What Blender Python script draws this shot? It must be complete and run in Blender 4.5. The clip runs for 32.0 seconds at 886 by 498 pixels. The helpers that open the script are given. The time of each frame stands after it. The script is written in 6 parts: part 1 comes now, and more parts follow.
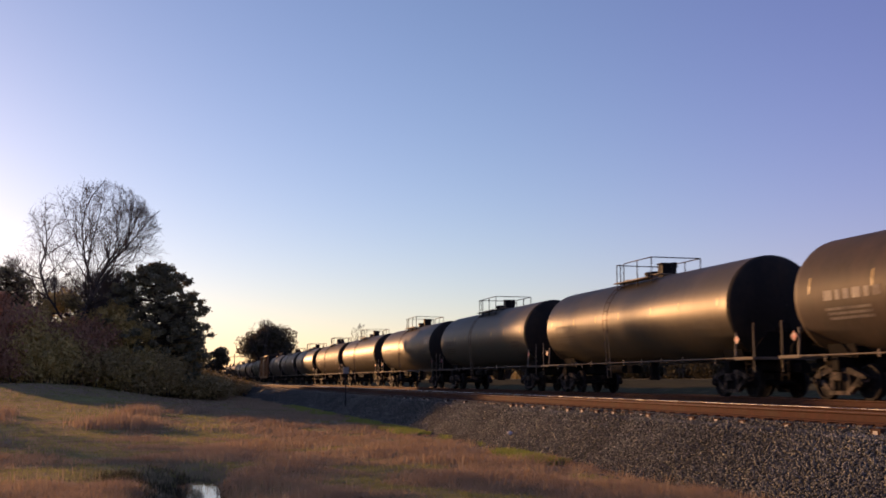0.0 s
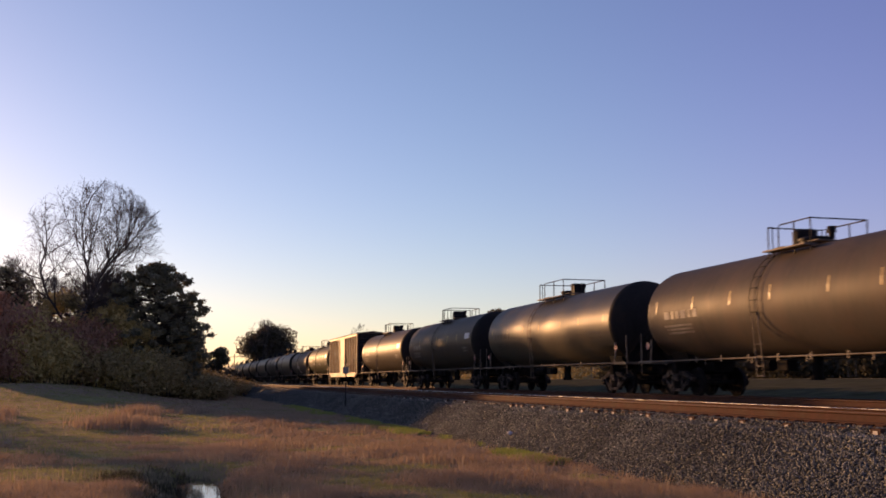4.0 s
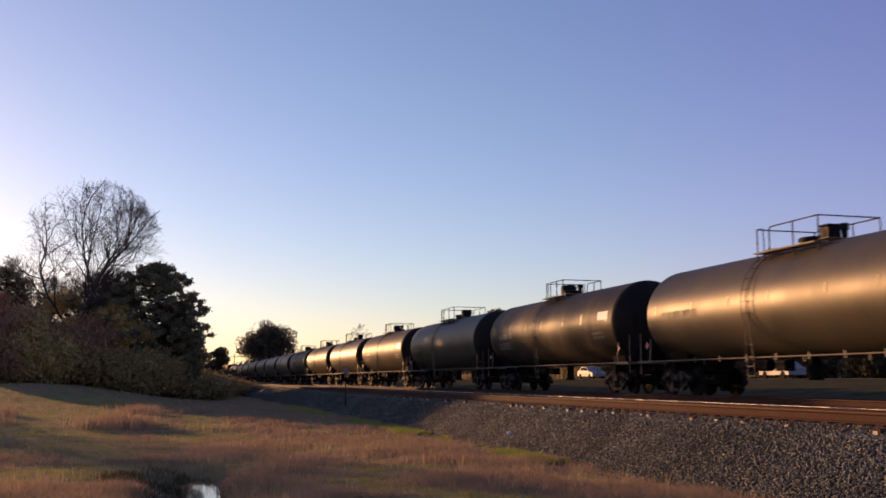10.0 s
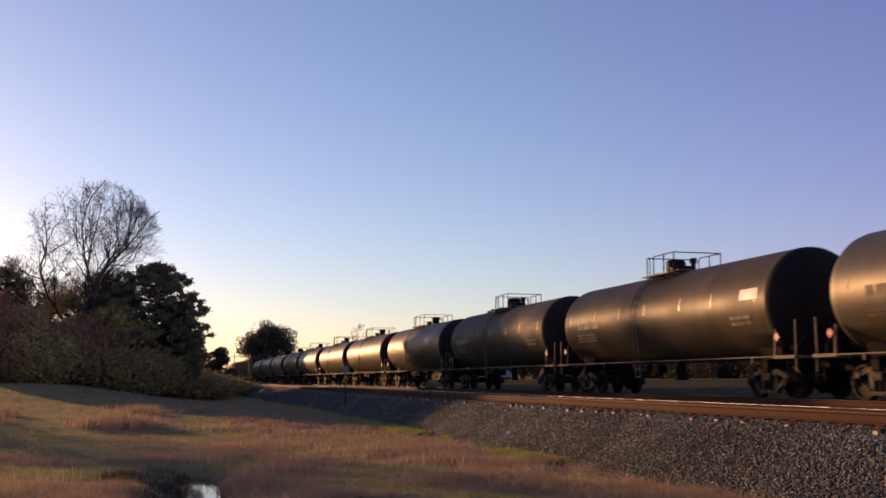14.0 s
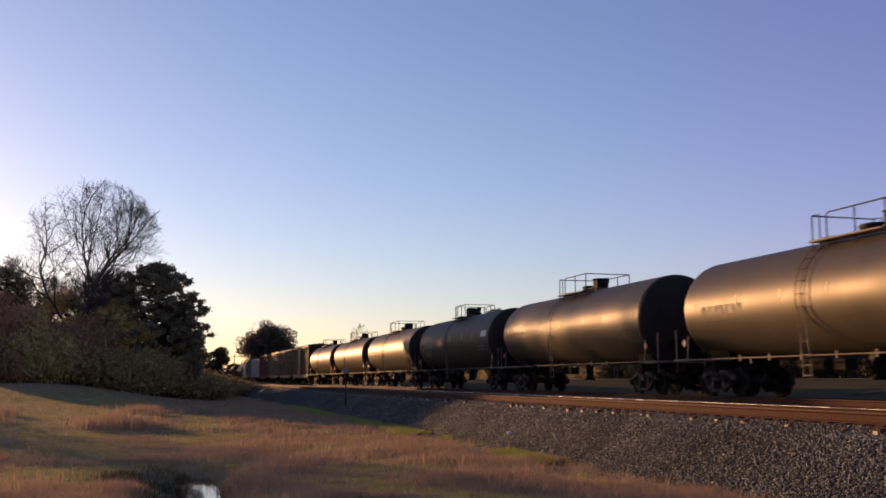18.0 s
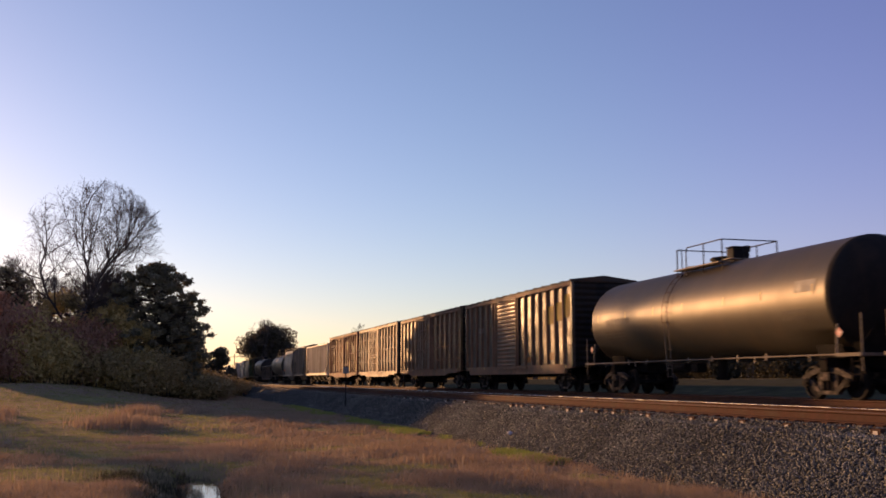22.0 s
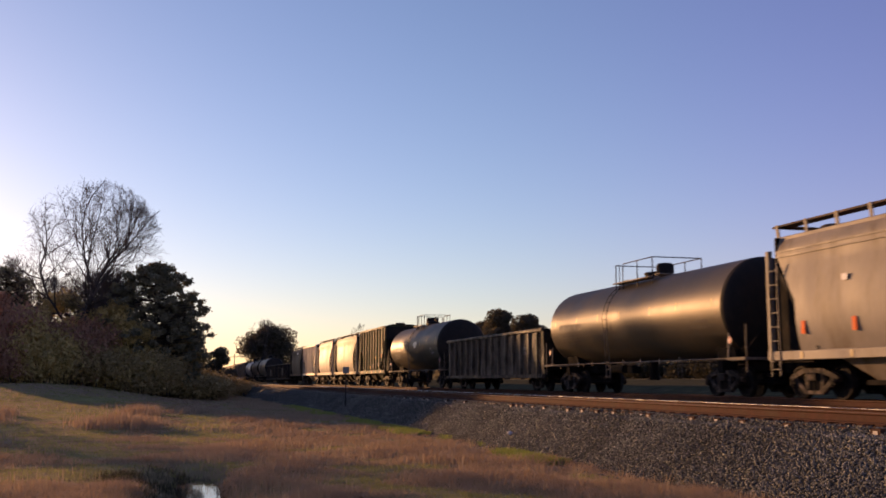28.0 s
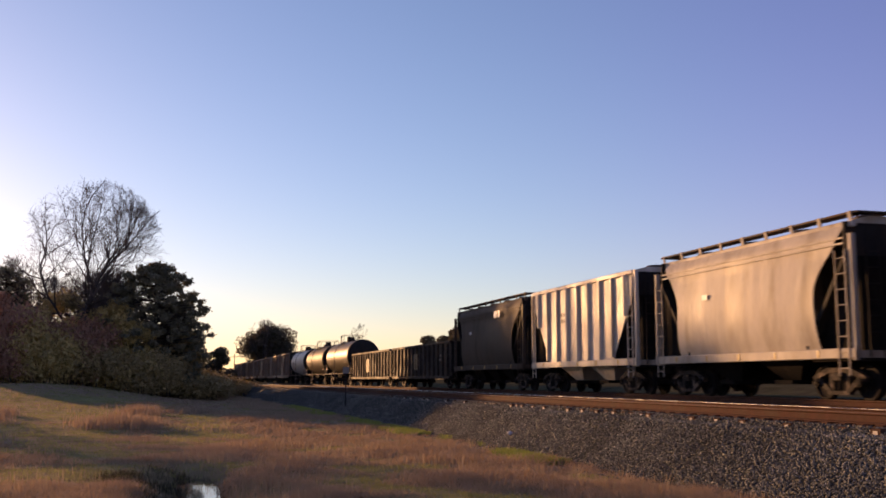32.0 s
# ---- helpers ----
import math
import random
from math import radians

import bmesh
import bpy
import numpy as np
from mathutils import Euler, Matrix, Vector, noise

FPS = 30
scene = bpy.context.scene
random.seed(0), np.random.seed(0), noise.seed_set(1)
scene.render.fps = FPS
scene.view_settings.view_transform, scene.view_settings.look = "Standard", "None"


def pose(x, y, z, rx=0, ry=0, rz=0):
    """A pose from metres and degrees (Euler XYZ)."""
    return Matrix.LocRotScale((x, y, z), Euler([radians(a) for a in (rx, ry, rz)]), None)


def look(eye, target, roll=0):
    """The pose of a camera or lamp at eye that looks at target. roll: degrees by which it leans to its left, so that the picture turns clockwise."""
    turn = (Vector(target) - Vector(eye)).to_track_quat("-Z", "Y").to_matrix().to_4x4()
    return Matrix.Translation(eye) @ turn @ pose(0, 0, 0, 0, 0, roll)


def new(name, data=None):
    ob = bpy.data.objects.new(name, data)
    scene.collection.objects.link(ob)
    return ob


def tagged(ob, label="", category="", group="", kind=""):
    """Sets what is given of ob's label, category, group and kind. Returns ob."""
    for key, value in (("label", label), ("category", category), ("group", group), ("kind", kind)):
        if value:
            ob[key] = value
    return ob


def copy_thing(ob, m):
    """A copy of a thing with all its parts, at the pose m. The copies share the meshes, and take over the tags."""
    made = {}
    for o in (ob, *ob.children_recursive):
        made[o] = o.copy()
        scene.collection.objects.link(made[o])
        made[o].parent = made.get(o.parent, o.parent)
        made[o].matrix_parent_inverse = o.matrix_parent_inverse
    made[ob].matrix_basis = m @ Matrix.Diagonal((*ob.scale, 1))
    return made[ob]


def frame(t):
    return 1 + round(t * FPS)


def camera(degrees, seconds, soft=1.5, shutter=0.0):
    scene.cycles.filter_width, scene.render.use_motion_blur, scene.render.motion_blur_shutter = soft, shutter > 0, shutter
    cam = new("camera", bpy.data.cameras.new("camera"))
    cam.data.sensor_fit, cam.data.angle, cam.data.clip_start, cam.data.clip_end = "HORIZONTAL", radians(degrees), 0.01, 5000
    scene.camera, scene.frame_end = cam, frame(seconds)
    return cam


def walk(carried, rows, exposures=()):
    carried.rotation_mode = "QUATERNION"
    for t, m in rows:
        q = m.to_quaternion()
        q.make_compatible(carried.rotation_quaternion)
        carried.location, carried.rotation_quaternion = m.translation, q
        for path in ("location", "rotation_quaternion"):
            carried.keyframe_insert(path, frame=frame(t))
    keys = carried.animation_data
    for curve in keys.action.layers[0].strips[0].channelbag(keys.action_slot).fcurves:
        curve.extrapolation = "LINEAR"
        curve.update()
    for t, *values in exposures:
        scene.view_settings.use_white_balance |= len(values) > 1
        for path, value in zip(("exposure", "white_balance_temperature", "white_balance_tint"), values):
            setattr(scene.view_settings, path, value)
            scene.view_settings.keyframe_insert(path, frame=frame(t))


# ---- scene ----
# ---- camera ----
EYE = (0.0, 0.0, 1.85)
HEADING, TILT = radians(15.27), radians(7.426)
AIM = (EYE[0] + math.sin(HEADING) * math.cos(TILT), EYE[1] + math.cos(HEADING) * math.cos(TILT), EYE[2] + math.sin(TILT))
cam = camera(47.54, 32.0, soft=1.7, shutter=0.2)
VIEW = look(EYE, AIM)
walk(cam, [(0.0, VIEW), (32.0, VIEW)], exposures=[(0.0, 0.58, 6950, 43), (26.0, 0.58, 6950, 43), (27.4, 0.65, 6950, 43), (28.2, 0.59, 6950, 43), (30.4, 0.59, 6950, 43), (32.0, 0.65, 6950, 43)])

# ---- world and sun ----
SUN_AZ, SUN_EL = radians(23.5), radians(7.0)      # azimuth to the left of the track's far end
SUN_DIR = Vector((-math.sin(SUN_AZ) * math.cos(SUN_EL), math.cos(SUN_AZ) * math.cos(SUN_EL), math.sin(SUN_EL)))
world = bpy.data.worlds.new("world")
scene.world = world
world.use_nodes = True
_wt = world.node_tree
_sky = _wt.nodes.new("ShaderNodeTexSky")
_sky.sky_type = "NISHITA"
_sky.sun_disc = False
_sky.sun_elevation = SUN_EL
_sky.sun_rotation = -SUN_AZ
_sky.air_density, _sky.dust_density, _sky.ozone_density = 1.0, 0.28, 3.0
_bg = _wt.nodes["Background"]
_bg.inputs["Strength"].default_value = 0.121
# the clear evening sky turns violet away from the sun
_dir = _wt.nodes.new("ShaderNodeTexCoord")
_dot = _wt.nodes.new("ShaderNodeVectorMath")
_dot.operation = "DOT_PRODUCT"
_dot.inputs[1].default_value = SUN_DIR
_far = _wt.nodes.new("ShaderNodeMapRange")
_far.interpolation_type = "SMOOTHSTEP"
for _k, _v in (("From Min", 0.79), ("From Max", 0.45), ("To Min", 0.0), ("To Max", 1.0)):
    _far.inputs[_k].default_value = _v
_hue = _wt.nodes.new("ShaderNodeMix")
_hue.data_type = "RGBA"
_hue.inputs[6].default_value, _hue.inputs[7].default_value = (1.0, 1.0, 0.97, 1.0), (1.135, 0.935, 1.085, 1.0)
_tint = _wt.nodes.new("ShaderNodeMix")
_tint.data_type, _tint.blend_type = "RGBA", "MULTIPLY"
_tint.inputs[0].default_value = 1.0
_wt.links.new(_dir.outputs["Generated"], _dot.inputs[0])
_wt.links.new(_dot.outputs["Value"], _far.inputs["Value"])
_wt.links.new(_far.outputs["Result"], _hue.inputs[0])
_wt.links.new(_sky.outputs["Color"], _tint.inputs[6])
_wt.links.new(_hue.outputs[2], _tint.inputs[7])
_wt.links.new(_tint.outputs[2], _bg.inputs["Color"])

_sd = bpy.data.lights.new("sun", "SUN")
_sd.energy, _sd.angle, _sd.color = 3.8, radians(0.6), (1.0, 0.625, 0.24)
sun = new("sun", _sd)
sun.matrix_world = look((0, 0, 60), Vector((0, 0, 60)) - SUN_DIR)


# ---- materials ----
def mat(name, base, rough=0.6, metal=0.0, var=0.35, scale=3.0, fine=40.0, bump=0.15, dirt=None, dirt_amount=0.0,
        stretch=(1, 1, 1), spread=0.0, coat=0.0, rough_var=0.15, dirt_scale=1.2, spec=0.35, streak=0.0, dents=0.0, dent_scale=2.2, gloss=None):
    """A worn surface: base colour varied at two scales, a second colour in blotches or streaks, fine relief."""
    m = bpy.data.materials.new(name)
    m.use_nodes = True
    nt = m.node_tree
    n, l = nt.nodes, nt.links
    p = n["Principled BSDF"]
    co = n.new("ShaderNodeTexCoord")
    info = n.new("ShaderNodeObjectInfo")
    off = n.new("ShaderNodeVectorMath"); off.operation = "MULTIPLY_ADD"
    off.inputs[1].default_value = stretch
    k = n.new("ShaderNodeMath"); k.operation = "MULTIPLY"; k.inputs[1].default_value = 57.0
    l.new(info.outputs["Random"], k.inputs[0])
    l.new(co.outputs["Object"], off.inputs[0])
    l.new(k.outputs[0], off.inputs[2])

    def noi(sc, detail, rg=0.55):
        t = n.new("ShaderNodeTexNoise")
        t.inputs["Scale"].default_value, t.inputs["Detail"].default_value, t.inputs["Roughness"].default_value = sc, detail, rg
        l.new(off.outputs[0], t.inputs["Vector"])
        return t.outputs["Fac"]

    def rng(v, a, b, c, d):
        r = n.new("ShaderNodeMapRange")
        for i, x in zip(("From Min", "From Max", "To Min", "To Max"), (a, b, c, d)):
            r.inputs[i].default_value = x
        l.new(v, r.inputs["Value"])
        return r.outputs["Result"]

    def mix(kind, fac, a, b):
        x = n.new("ShaderNodeMix"); x.data_type = "RGBA"; x.blend_type = kind
        for sock, v in ((x.inputs[0], fac), (x.inputs[6], a), (x.inputs[7], b)):
            if isinstance(v, (float, int)):
                sock.default_value = v
            elif isinstance(v, tuple):
                sock.default_value = (*v, 1.0)
            else:
                l.new(v, sock)
        return x.outputs[2]

    big, small = noi(scale, 5), noi(fine, 3)
    tone = rng(big, 0.25, 0.75, 1.0 - var, 1.0 + var)
    grain = rng(small, 0.2, 0.8, 1.0 - var * 0.5, 1.0 + var * 0.5)
    mul = n.new("ShaderNodeMath"); mul.operation = "MULTIPLY"
    l.new(tone, mul.inputs[0]); l.new(grain, mul.inputs[1])
    last = mul.outputs[0]
    if spread:
        s2 = n.new("ShaderNodeMath"); s2.operation = "MULTIPLY"
        l.new(last, s2.inputs[0]); l.new(rng(info.outputs["Random"], 0, 1, 1 - spread, 1 + spread), s2.inputs[1])
        last = s2.outputs[0]
    col = n.new("ShaderNodeVectorMath"); col.operation = "SCALE"
    col.inputs[0].default_value = base
    l.new(last, col.inputs["Scale"])
    out = col.outputs[0]
    if dirt:
        blot = noi(dirt_scale, 6, 0.65)
        f = rng(blot, 0.62 - dirt_amount * 0.45, 0.72 - dirt_amount * 0.2, 0.0, 1.0)
        out = mix("MIX", f, out, dirt)
    l.new(out, p.inputs["Base Color"])
    l.new(rng(big, 0.25, 0.75, max(0.03, rough - rough_var), min(1.0, rough + rough_var)), p.inputs["Roughness"])
    p.inputs["Metallic"].default_value = metal
    p.inputs["Specular IOR Level"].default_value = spec
    if gloss:
        p.inputs["Specular Tint"].default_value = (*gloss, 1.0)
    if streak:
        tan = n.new("ShaderNodeTangent"); tan.direction_type = "RADIAL"; tan.axis = "Y"
        l.new(tan.outputs[0], p.inputs["Tangent"])
        p.inputs["Anisotropic"].default_value, p.inputs["Anisotropic Rotation"].default_value = streak, 0.25
    if coat:
        p.inputs["Coat Weight"].default_value, p.inputs["Coat Roughness"].default_value = coat, 0.2
    if bump:
        b = n.new("ShaderNodeBump")
        b.inputs["Strength"].default_value, b.inputs["Distance"].default_value = bump, 0.02
        l.new(small, b.inputs["Height"])
        l.new(b.outputs["Normal"], p.inputs["Normal"])
        if dents:
            d = n.new("ShaderNodeBump")
            d.inputs["Strength"].default_value, d.inputs["Distance"].default_value = dents, 0.10
            l.new(noi(dent_scale, 2, 0.45), d.inputs["Height"])
            l.new(d.outputs["Normal"], b.inputs["Normal"])
    return m


M_TANK = mat("tank_paint_grey", (0.074, 0.064, 0.043), 0.53, 0, 0.22, 0.6, 9, 0.03, (0.092, 0.073, 0.047), 0.36, (1, 1, 0.22), 0.14, dirt_scale=1.0, rough_var=0.05, spec=0.8, streak=0.55, gloss=(1.0, 0.85, 0.64))
M_TANK_DARK = mat("tank_paint_dark_olive", (0.074, 0.060, 0.043), 0.52, 0, 0.26, 0.6, 9, 0.03, (0.098, 0.074, 0.049), 0.34, (1, 1, 0.22), 0.2, dirt_scale=1.0, rough_var=0.05, spec=0.12, streak=0.4, gloss=(1.0, 0.85, 0.64))
M_TANK_BROWN = mat("tank_paint_brown", (0.074, 0.060, 0.046), 0.60, 0, 0.26, 0.6, 9, 0.03, (0.097, 0.071, 0.052), 0.34, (1, 1, 0.22), 0.15, dirt_scale=1.0, rough_var=0.05, spec=0.16, streak=0.4, gloss=(1.0, 0.85, 0.64))
M_TANK_OLIVE = mat("tank_paint_olive", (0.064, 0.062, 0.036), 0.60, 0, 0.26, 0.6, 9, 0.03, (0.086, 0.074, 0.045), 0.34, (1, 1, 0.22), 0.12, dirt_scale=1.0, rough_var=0.05, spec=0.14, streak=0.4, gloss=(1.0, 0.92, 0.62))
M_TANK_WHITE = mat("tank_paint_white", (0.33, 0.32, 0.30), 0.55, 0, 0.15, 0.6, 9, 0.03, (0.35, 0.30, 0.24), 0.2, (1, 1, 0.3))
M_UNDER = mat("underframe_black", (0.011, 0.010, 0.009), 0.85, 0, 0.4, 2, 30, 0.2, (0.024, 0.018, 0.014), 0.3, spec=0.05)
M_TRUCK = mat("cast_steel_dusty", (0.030, 0.024, 0.020), 0.8, 0, 0.5, 4, 40, 0.4, (0.165, 0.122, 0.088), 0.30, dirt_scale=4.5, spec=0.12)
M_WHEEL = mat("wheel_steel", (0.012, 0.010, 0.009), 0.8, 0.0, 0.4, 4, 40, 0.3, (0.040, 0.030, 0.022), 0.22, dirt_scale=4, spec=0.12)
M_TREAD = mat("bright_steel", (0.45, 0.43, 0.41), 0.28, 0.9, 0.25, 2, 30, 0.05)
M_RAILING = mat("railing_black", (0.014, 0.013, 0.013), 0.65, 0, 0.3, 3, 40, 0.1, spec=0.12)
M_WALKWAY = mat("grating_dusty", (0.19, 0.15, 0.105), 0.7, 0, 0.4, 3, 40, 0.3, (0.10, 0.075, 0.055), 0.3)
M_REFLECT = mat("reflector_yellow", (0.36, 0.23, 0.05), 0.45, 0.0, 0.2, 3, 60, 0.0, spec=0.3)
M_FAINT = mat("lettering_faint", (0.125, 0.100, 0.068), 0.6, 0, 0.35, 3, 30, 0.0, (0.085, 0.070, 0.048), 0.4, spec=0.2)
M_WHITE = mat("lettering_white", (0.62, 0.60, 0.56), 0.5, 0, 0.25, 3, 30, 0.0, (0.35, 0.30, 0.25), 0.2)
M_PLACARD = mat("placard_red_white", (0.50, 0.14, 0.11), 0.5, 0, 0.25, 8, 30, 0.0, (0.55, 0.52, 0.48), 0.3, dirt_scale=9, spec=0.15)
M_GRAFFITI = mat("graffiti_pale", (0.32, 0.30, 0.29), 0.45, 0, 0.3, 2, 30, 0.0, (0.25, 0.22, 0.24), 0.3)
M_BOX_TAN = mat("boxcar_paint_tan", (0.235, 0.112, 0.048), 0.46, 0, 0.30, 1.1, 14, 0.10, (0.155, 0.074, 0.036), 0.36, (1, 1, 0.75), 0.20, rough_var=0.12, spec=0.11, dents=0.4, dent_scale=1.8)
M_BOX_DULL = mat("boxcar_paint_dull_tan", (0.100, 0.084, 0.060), 0.40, 0, 0.34, 1.1, 14, 0.10, (0.103, 0.071, 0.036), 0.34, (1, 1, 0.75), 0.20, rough_var=0.12, spec=0.09, dents=0.4, dent_scale=1.8)
M_BOX_YELLOW = mat("boxcar_paint_faded_yellow", (0.160, 0.105, 0.050), 0.405, 0, 0.38, 1.1, 14, 0.12, (0.075, 0.040, 0.024), 0.42, (1, 1, 0.6), 0.20, rough_var=0.16, spec=0.11, dents=0.35, dent_scale=1.5)
M_BOX_DOOR = mat("boxcar_door_dull_tan", (0.21, 0.160, 0.112), 0.58, 0, 0.42, 1.3, 14, 0.12, (0.120, 0.066, 0.036), 0.40, (1, 1, 0.6), 0.20, rough_var=0.16, spec=0.09, dents=0.25, dent_scale=1.6)
M_BOX_GREY = mat("boxcar_paint_grey_brown", (0.190, 0.150, 0.110), 0.60, 0, 0.40, 1.1, 14, 0.12, (0.225, 0.112, 0.055), 0.42, (1, 1, 0.75), 0.20, rough_var=0.16, spec=0.10, dents=0.25, dent_scale=1.6)
M_BOX_RED = mat("boxcar_paint_rust_red", (0.223, 0.081, 0.054), 0.60, 0, 0.34, 1.1, 14, 0.12, (0.203, 0.121, 0.065), 0.22, (1, 1, 0.75), 0.20, rough_var=0.16, spec=0.08, dents=0.25, dent_scale=1.6)
M_BOX_RUST = mat("boxcar_trim_rust", (0.22, 0.120, 0.070), 0.68, 0, 0.35, 1.4, 14, 0.15, (0.140, 0.098, 0.062), 0.26, (1, 1, 0.4), 0.1, spec=0.10)
M_BOX_RED_TRIM = mat("boxcar_trim_red", (0.181, 0.068, 0.043), 0.72, 0, 0.35, 1.4, 14, 0.15, (0.188, 0.119, 0.070), 0.26, (1, 1, 0.4), 0.1, spec=0.08)
M_PATCH_YELLOW = mat("overpaint_yellow", (0.300, 0.190, 0.030), 0.68, 0, 0.45, 2.4, 18, 0.1, (0.170, 0.120, 0.070), 0.22, spec=0.10, dents=0.3)
M_PATCH_ORANGE = mat("overpaint_orange", (0.250, 0.090, 0.022), 0.68, 0, 0.45, 2.4, 18, 0.1, (0.170, 0.100, 0.055), 0.40, spec=0.10, dents=0.3)
M_PATCH_PALE = mat("overpaint_pale", (0.175, 0.147, 0.115), 0.68, 0, 0.40, 2.4, 18, 0.1, (0.168, 0.133, 0.098), 0.42, spec=0.10, dents=0.3)
M_ROOF = mat("boxcar_roof_metal", (0.060, 0.050, 0.042), 0.7, 0.1, 0.35, 1, 20, 0.1, (0.09, 0.045, 0.024), 0.4, spec=0.1)
# near-black colour that puts the shade on the car ends into the paint
M_SHADE_DARK = mat("dark_shade_paint", (0.019, 0.017, 0.015), 0.75, 0, 0.4, 0.9, 14, 0.08, (0.034, 0.025, 0.018), 0.30, (1, 1, 0.5), 0.2, spec=0.12)
M_HOP_GREY = mat("hopper_paint_light_grey", (0.470, 0.418, 0.334), 0.56, 0, 0.2, 0.7, 12, 0.05, (0.308, 0.259, 0.188), 0.34, (1, 1, 0.25), 0.08, spec=0.09, dents=0.2)
M_HOP_TAN = mat("hopper_paint_tan", (0.290, 0.232, 0.156), 0.56, 0, 0.22, 0.7, 12, 0.05, (0.195, 0.173, 0.115), 0.38, (1, 1, 0.30), 0.08, spec=0.08, dents=0.2)
M_HOP_WHITE = mat("hopper_paint_whitish", (0.572, 0.514, 0.410), 0.48, 0, 0.2, 0.7, 12, 0.05, (0.338, 0.280, 0.202), 0.28, (1, 1, 0.25), 0.08, spec=0.16, dents=0.4)
M_HOP_BROWN = mat("hopper_paint_brown", (0.075, 0.056, 0.042), 0.66, 0, 0.25, 0.7, 12, 0.05, (0.055, 0.041, 0.030), 0.3, (1, 1, 0.3), 0.08, spec=0.08)
M_HOP_GREEN = mat("hopper_paint_faded_green", (0.036, 0.052, 0.022), 0.6, 0, 0.35, 0.9, 12, 0.05, (0.085, 0.046, 0.026), 0.36, (1, 1, 0.30), 0.08, spec=0.06)
M_GON = mat("gondola_paint_rusty_black", (0.049, 0.037, 0.027), 0.52, 0, 0.40, 1.2, 14, 0.12, (0.146, 0.112, 0.078), 0.40, (1, 1, 0.5), 0.1, rough_var=0.2, spec=0.1, dents=0.3, dirt_scale=1.6)
M_RUST = mat("rusty_rail", (0.085, 0.040, 0.026), 0.85, 0, 0.3, 4, 40, 0.2, spec=0.06)
M_DULL_HEAD = mat("rail_head_dull", (0.13, 0.075, 0.052), 0.6, 0.2, 0.3, 2, 30, 0.1, spec=0.12)
M_TIE = mat("tie_timber", (0.066, 0.037, 0.025), 0.9, 0, 0.35, 6, 40, 0.5, (0.10, 0.056, 0.036), 0.4, (1, 0.3, 1), 0.25, spec=0.05)
M_TIE_END = mat("tie_end_grain", (0.64, 0.57, 0.46), 0.85, 0, 0.3, 9, 60, 0.4, (0.30, 0.22, 0.15), 0.3, spread=0.3)
M_FADED = mat("lettering_faded", (0.25, 0.225, 0.19), 0.6, 0, 0.35, 3, 30, 0.0, (0.14, 0.11, 0.085), 0.4, spec=0.2)
M_WORN = mat("worn_bare_metal", (0.62, 0.56, 0.46), 0.5, 0.5, 0.25, 3, 30, 0.05)
M_PANEL = mat("panel_dull_grey", (0.20, 0.18, 0.145), 0.6, 0, 0.2, 3, 30, 0.0, (0.14, 0.12, 0.09), 0.3)
M_GON_DARK = mat("gondola_paint_dull_black", (0.030, 0.023, 0.019), 0.7, 0, 0.35, 0.9, 14, 0.1, (0.075, 0.050, 0.034), 0.25, (1, 1, 0.5), 0.1, spec=0.12)
M_ORANGE = mat("reflector_orange", (0.85, 0.13, 0.01), 0.6, 0, 0.15, 3, 60, 0.0, spec=0.1)
M_HOP_PALE = mat("hopper_paint_pale_grey", (0.234, 0.205, 0.164), 0.50, 0, 0.18, 0.7, 12, 0.05, (0.156, 0.123, 0.086), 0.25, (1, 1, 0.3), 0.08, spec=0.1)


